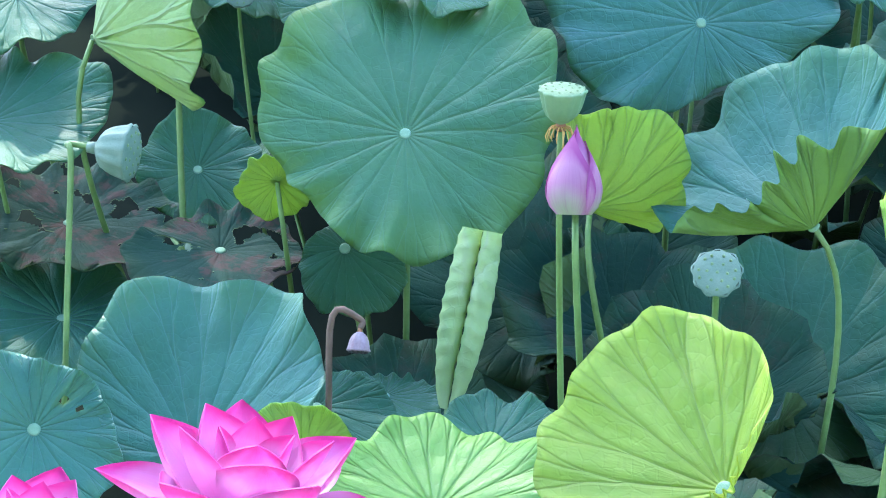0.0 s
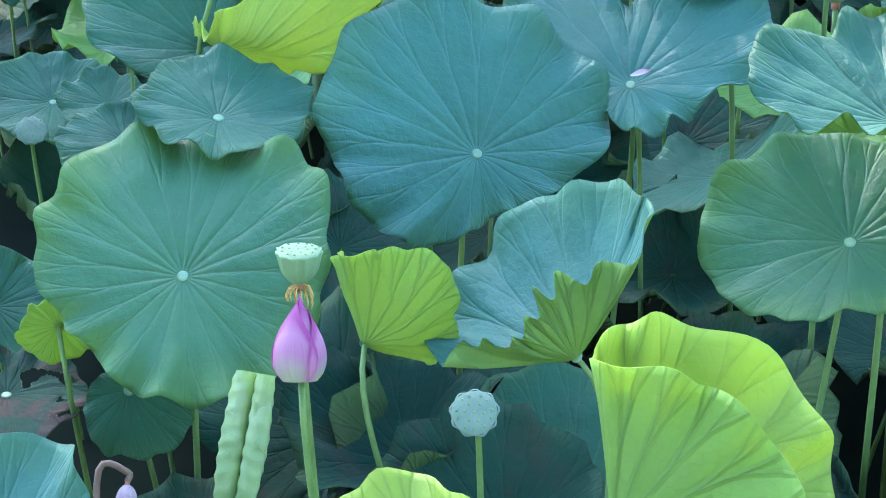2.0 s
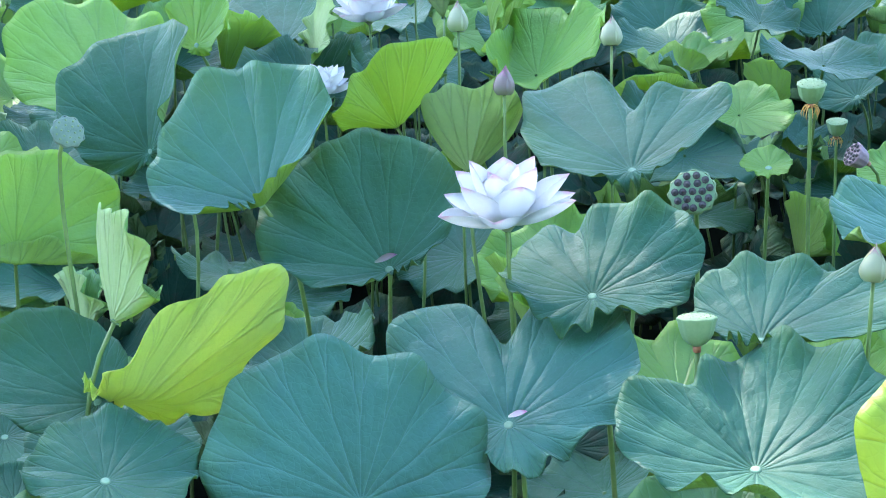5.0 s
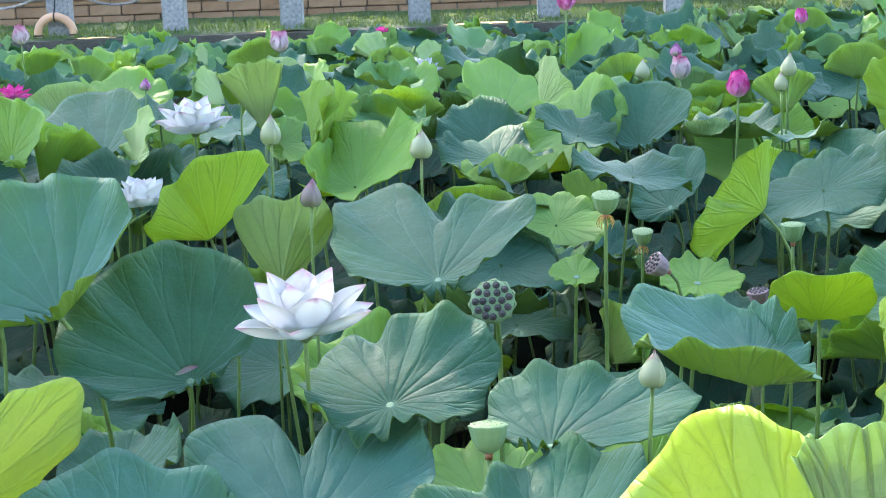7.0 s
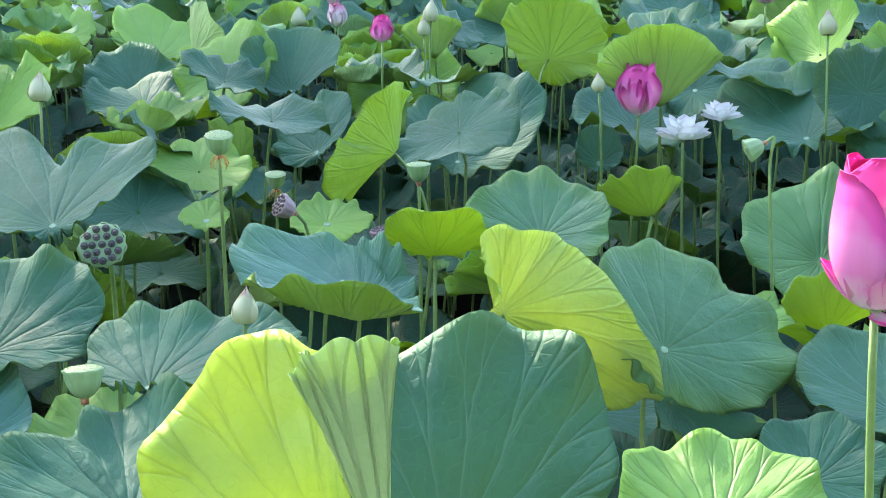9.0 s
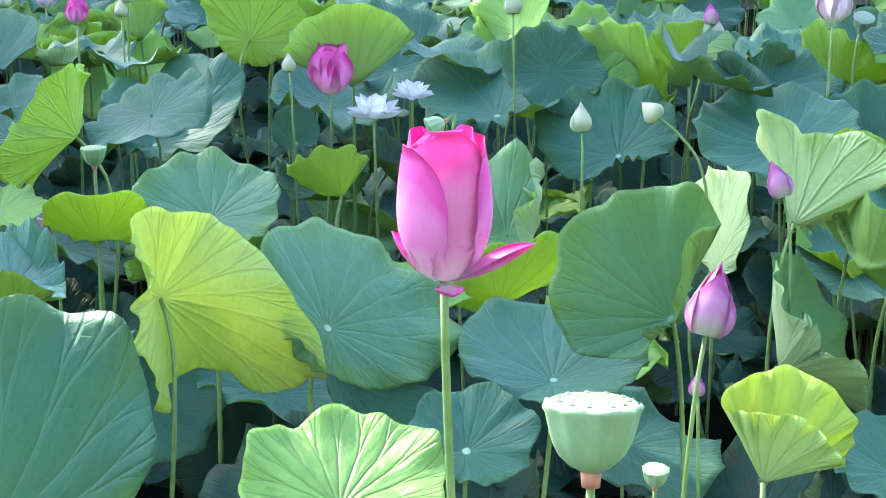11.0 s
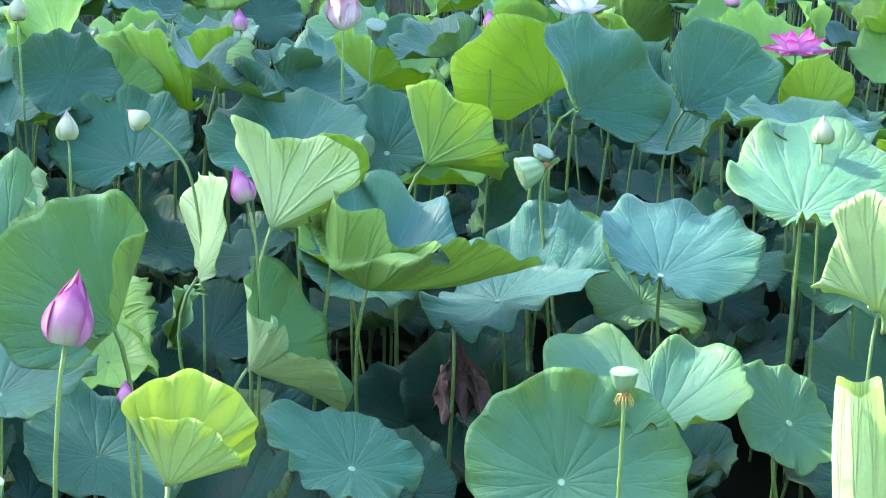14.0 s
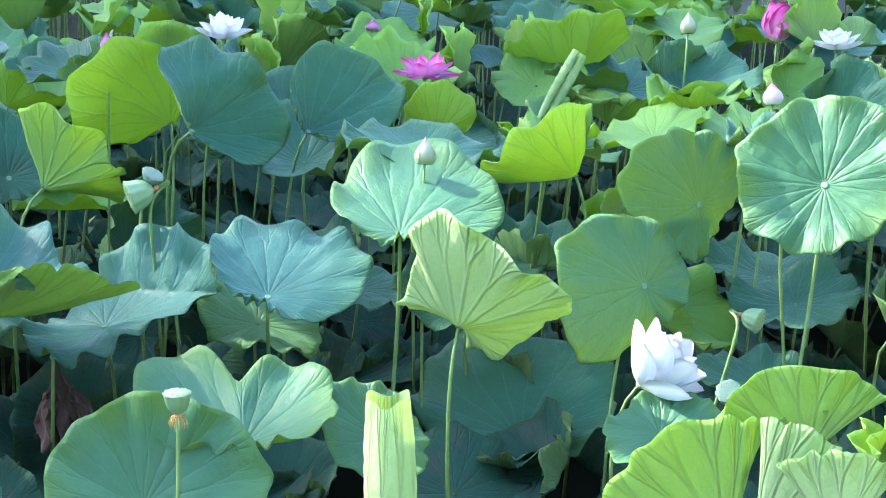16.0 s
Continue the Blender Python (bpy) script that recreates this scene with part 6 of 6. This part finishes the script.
pod((-0.613, 1.327, 0.660), 0.0182, (0.05, -0.62, -0.79), 'small dry seed pod hanging from a brown bent stalk', 132, body=1.10, kind='dry', hook=((-0.045, 0.015, 0.712), (-0.047, -0.274)))
pod((-0.522, 2.140, 0.233), 0.0347, (0.94, -0.32, 0.11), 'small seed pod low among the stalks', 133, kind='grey', hook=((-0.053, -0.017, 0.229), (-0.097, -0.154)))
pod((0.544, 2.518, 1.233), 0.0409, (-0.00, 0.16, 0.99), 'pale green seed pod with a reddish neck', 134)
pod((0.570, 3.200, 1.329), 0.0590, (-0.12, -0.81, 0.58), 'ripening seed pod with dark seeds in its face', 135, body=0.70, kind='ripe')
pod((0.881, 3.338, 1.575), 0.0353, (-0.00, -0.18, 0.98), 'fresh green seed pod with withered yellow stamens', 136, stamens=12)
pod((1.099, 4.402, 1.239), 0.0336, (-0.01, -0.15, 0.99), 'small green seed pod hung with yellow stamens', 137, stamens=12)
pod((1.529, 4.040, 1.324), 0.0373, (-0.01, 0.01, 1.00), 'green seed pod with a reddish neck', 138)
pod((1.071, 3.878, 1.253), 0.0362, (-0.79, -0.29, 0.55), 'ripe seed pod tilted over, dark seeds showing', 139, kind='dry')
pod((1.350, 3.669, 1.210), 0.0297, (-0.18, -0.07, 0.98), 'dry seed pod fallen among leaves', 140, kind='dry')
pod((-0.937, 2.869, 1.606), 0.0392, (0.55, -0.65, 0.53), 'round grey-green seed pod facing the bank', 141, body=0.70, kind='grey')
pod((2.516, 5.566, 1.199), 0.0412, (-0.21, -0.72, 0.66), 'small ripe seed pod with dark seeds', 142, body=0.70, kind='ripe')
pod((1.786, 0.904, 1.599), 0.0583, (0.07, 0.15, 0.99), 'large pale green seed pod on a rusty neck near the bank', 143, body=0.95)
pod((2.175, 1.465, 1.220), 0.0224, (-0.04, -0.10, 0.99), 'small yellow-green seed pod seen from above', 144)
pod((4.438, 3.164, 1.209), 0.0545, (-0.89, 0.30, -0.33), 'striped green seed pod nodding on its stalk', 145, hook=((0.060, -0.038, 1.177), (0.005, -0.335)))
pod((4.518, 3.142, 1.287), 0.0375, (0.20, -0.48, 0.86), 'small pale seed pod facing sideways', 146, body=0.60, kind='grey')
pod((3.697, 1.649, 1.109), 0.0319, (-0.04, 0.02, 1.00), 'young seed pod with a skirt of yellow stamens', 147, body=1.05, stamens=16)
pod((4.523, 4.331, 1.580), 0.0405, (-0.12, -0.51, 0.85), 'grey-green seed pod on a distant stalk', 148, kind='grey')
pod((4.249, 3.888, 1.189), 0.0420, (0.43, -0.89, 0.13), 'grey-green seed pod facing sideways', 149, kind='grey')
pod((2.636, 4.041, 1.312), 0.0375, (-0.91, 0.07, -0.40), 'striped seed pod nodding on a hooked stalk', 150, hook=((0.070, -0.029, 1.253), (0.039, -0.335)))
pod((5.828, 1.566, 0.964), 0.0403, (0.25, -0.96, -0.14), 'green striped seed pod nodding on its stalk', 151, hook=((-0.057, 0.044, 0.943), (-0.357, 0.061)))
pod((5.041, 1.076, 1.023), 0.0345, (-0.56, -0.45, 0.70), 'pale seed pod showing its dotted face', 152, kind='grey')
# buds
bud((-0.199, 1.000, 1.102), 0.111, 0.062, (-0.06, 0.43, 0.90), 'lilac', 'closed lilac-pink lotus bud with a pale foot', 153)
bud((0.067, 3.600, 1.518), 0.086, 0.055, (0.05, 0.22, 0.97), 'dusk', 'closed dusky green lotus bud on a tall stalk', 154)
bud((-0.122, 4.239, 1.605), 0.102, 0.062, (-0.00, 0.22, 0.98), 'green', 'closed pale lotus bud with a yellowish tip', 155)
bud((0.367, 4.177, 1.553), 0.097, 0.065, (0.03, 0.22, 0.97), 'green', 'closed pale green lotus bud on a straight stalk', 156)
bud((1.507, 7.909, 1.345), 0.118, 0.077, (0.03, 0.22, 0.97), 'green', 'closed pale green lotus bud on a straight stalk', 157)
bud((1.922, 5.994, 1.558), 0.107, 0.062, (0.08, 0.22, 0.97), 'green', 'closed pale green lotus bud on a straight stalk', 158)
bud((1.888, 5.979, 1.499), 0.091, 0.052, (0.03, 0.22, 0.97), 'green', 'closed pale green lotus bud on a straight stalk', 159)
bud((1.768, 8.443, 1.411), 0.087, 0.068, (0.03, 0.22, 0.97), 'lilac', 'small purple lotus bud among distant leaves', 160)
bud((-1.191, 7.359, 1.446), 0.068, 0.054, (0.03, 0.22, 0.97), 'lilac', 'small purple lotus bud among distant leaves', 161)
bud((-0.538, 6.383, 1.600), 0.068, 0.047, (-0.01, 0.22, 0.98), 'dusk', 'small dusky lotus bud', 162)
bud((0.884, 2.352, 1.361), 0.079, 0.049, (0.09, 0.22, 0.97), 'green', 'closed pale green lotus bud with a pinkish tip', 163)
bud((2.382, 1.681, 1.370), 0.143, 0.085, (0.28, 0.16, 0.95), 'lilac', 'closed pink lotus bud leaning on its stalk', 164)
bud((3.067, 3.751, 1.329), 0.101, 0.065, (0.05, 0.27, 0.96), 'green', 'closed pale green lotus bud on a straight stalk', 165)
bud((3.285, 3.631, 1.382), 0.081, 0.066, (-0.62, 0.48, 0.63), 'green', 'pale lotus bud nodding on a long curved stalk', 166, via=((0.078, -0.270), [(0.078, -0.270, 0.619), (0.114, -0.179, 0.973), (0.109, -0.100, 1.221), (0.057, -0.044, 1.326)]))
bud((3.317, 2.921, 1.279), 0.113, 0.065, (-0.20, 0.37, 0.91), 'lilac', 'closed lilac lotus bud', 167)
bud((2.714, 2.287, 0.986), 0.057, 0.035, (0.06, 0.27, 0.96), 'lilac', 'small purple bud low among stalks', 168)
bud((4.266, 5.069, 1.478), 0.101, 0.059, (0.06, 0.27, 0.96), 'lilac', 'closed purple lotus bud', 169)
bud((4.287, 5.045, 1.431), 0.066, 0.049, (0.17, 0.21, 0.96), 'green', 'closed pale green lotus bud on a straight stalk', 170)
bud((4.678, 3.743, 1.623), 0.077, 0.045, (0.08, 0.26, 0.96), 'lilac', 'closed purple lotus bud', 171)
bud((5.188, 2.522, 1.370), 0.096, 0.067, (0.17, 0.20, 0.97), 'green', 'closed pale green lotus bud on a straight stalk', 172)
bud((4.891, 0.699, 1.150), 0.066, 0.036, (0.17, 0.17, 0.97), 'lilac', 'closed purple lotus bud', 173)
bud((6.538, 2.121, 1.550), 0.089, 0.067, (0.12, 0.21, 0.97), 'blush', 'closed cream lotus bud with a pink tip', 174)
bud((6.861, 2.818, 1.729), 0.092, 0.061, (0.16, 0.18, 0.97), 'green', 'closed pale green lotus bud on a straight stalk', 175)
bud((6.310, 4.227, 1.601), 0.060, 0.063, (0.25, 0.09, 0.96), 'lilac', 'small pink lotus bud', 176)
bud((2.334, 4.755, 1.417), 0.074, 0.046, (0.00, 0.26, 0.97), 'green', 'closed pale green lotus bud on a straight stalk', 177)
bud((3.182, 4.652, 1.609), 0.100, 0.063, (0.08, 0.25, 0.97), 'green', 'closed pale green lotus bud on a straight stalk', 178)
# rolled young leaves
rolled_leaf((-0.515, 1.492, 0.452), (-0.480, 1.652, 0.727), 0.103, 'young lotus leaf rolled into two ribbed scrolls', 'pale', 179, (0.03, 0.05))
leaf_tube((3.854, 1.029, 0.847), (3.897, 1.123, 1.223), 0.126, 'young yellow-green lotus leaf rolled into a tall tube', 'pale', 180, (0.03, 0.05))
rolled_leaf((6.254, 3.058, 1.336), (6.440, 3.029, 1.639), 0.090, 'young lotus leaf rolled tight, leaning over', 'pale', 181, (0.03, 0.05))
bare_stalk((-1.202, 1.881), (-1.269, 2.206, 1.078))
# petals about to fall from the large pink flower
droop("large half-open pink", [(-25, 0.135, 0.075, 80, 50), (-100, 0.075, 0.045, 120, 60), (140, 0.10, 0.06, 70, 25)])
fallen_petal((0.126, 2.532, 0.988), 0.045, (0.1, -0.4, 0.9), 10, 'blush')
fallen_petal((-0.228, 2.975, 1.217), 0.06, (0.1, -0.4, 0.9), 15, 'dusk')


# ---- the crowd of leaves behind and below ----
PLANTED = [(o.location.x, o.location.y) for o in scene.objects if o.get("category") == "lotus leaf"]
crowd = random.Random(77)


def spaced(x, y, gap):
    return all((x - a) ** 2 + (y - b) ** 2 > gap * gap for a, b in PLANTED)


def scatter(x0, x1, y0, y1, step, test, z_of, gap, young, size, seed0, count=0):
    singles = [count]
    k = seed0
    iy = 0
    y = y0
    while y < y1:
        x = x0 + (step * 0.5 if iy % 2 else 0)
        while x < x1:
            px, py = x + crowd.uniform(-0.4, 0.4) * step, y + crowd.uniform(-0.4, 0.4) * step
            k += 1
            if test(px, py) and spaced(px, py, gap):
                tilt, az = abs(crowd.gauss(0.0, 0.42)) + 0.1, crowd.gauss(-1.57, 1.1)
                n = (math.sin(tilt) * math.cos(az), math.sin(tilt) * math.sin(az), math.cos(tilt))
                singles[0] -= 1
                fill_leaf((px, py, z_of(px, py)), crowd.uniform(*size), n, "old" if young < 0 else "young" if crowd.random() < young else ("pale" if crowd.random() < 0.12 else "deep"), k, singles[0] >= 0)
            x += step
        y += step * 0.86
        iy += 1


def far_from(px, py):
    return math.hypot(px - 0.9, py + 0.7)


def in_view(px, py):
    a = math.degrees(math.atan2(px - 0.9, py + 0.7))
    return -34 < a < 80


# leaves of the middle height, then the low ones in the shade of the others, then the canopy farther out
scatter(-2.5, 9.0, 0.6, 7.0, 0.46, lambda x, y: in_view(x, y) and (3.4 if y > 2.8 else 4.9) < far_from(x, y) < 6.6, lambda x, y: crowd.uniform(0.55, 0.9), 0.26, 0.25, (0.2, 0.28), 7000, 60)
scatter(-9.0, 14.0, 0.3, 16.6, 0.50, lambda x, y: in_view(x, y) and 5.6 < far_from(x, y), lambda x, y: crowd.uniform(0.96, 1.32) + 0.045 * max(0, x - 1.5) - 0.042 * max(0, y - 7.5), 0.28, 0.42, (0.20, 0.31), 3000, 110)
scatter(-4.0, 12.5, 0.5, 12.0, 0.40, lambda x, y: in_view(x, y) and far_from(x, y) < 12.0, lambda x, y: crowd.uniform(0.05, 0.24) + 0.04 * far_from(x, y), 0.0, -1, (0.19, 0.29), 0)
join_crowd()

# ---- stones of the wall ----
def block_mesh(w, h, seed):
    bm = bmesh.new()
    box(bm, -w / 2, w / 2, -0.03, 0.03, -h / 2, h / 2, 0.008)
    me = bpy.data.meshes.new("stone")
    bm.to_mesh(me)
    bm.free()
    me.materials.append(STONE)
    return me


BLOCKS = [(w, block_mesh(w - 0.018, 0.128, k)) for k, w in enumerate((0.42, 0.52, 0.62, 0.34))]
rnd_wall = random.Random(9)
for row in range(3):
    x = -9.0 + 0.2 * row
    while x < 5.5:
        w, me = rnd_wall.choice(BLOCKS)
        ob = new("stone", me)
        ob.parent = wall
        ob.location = (x + w / 2, 19.045 + rnd_wall.uniform(-0.008, 0.008), 0.985 + 0.143 * row + 0.06)
        x += w
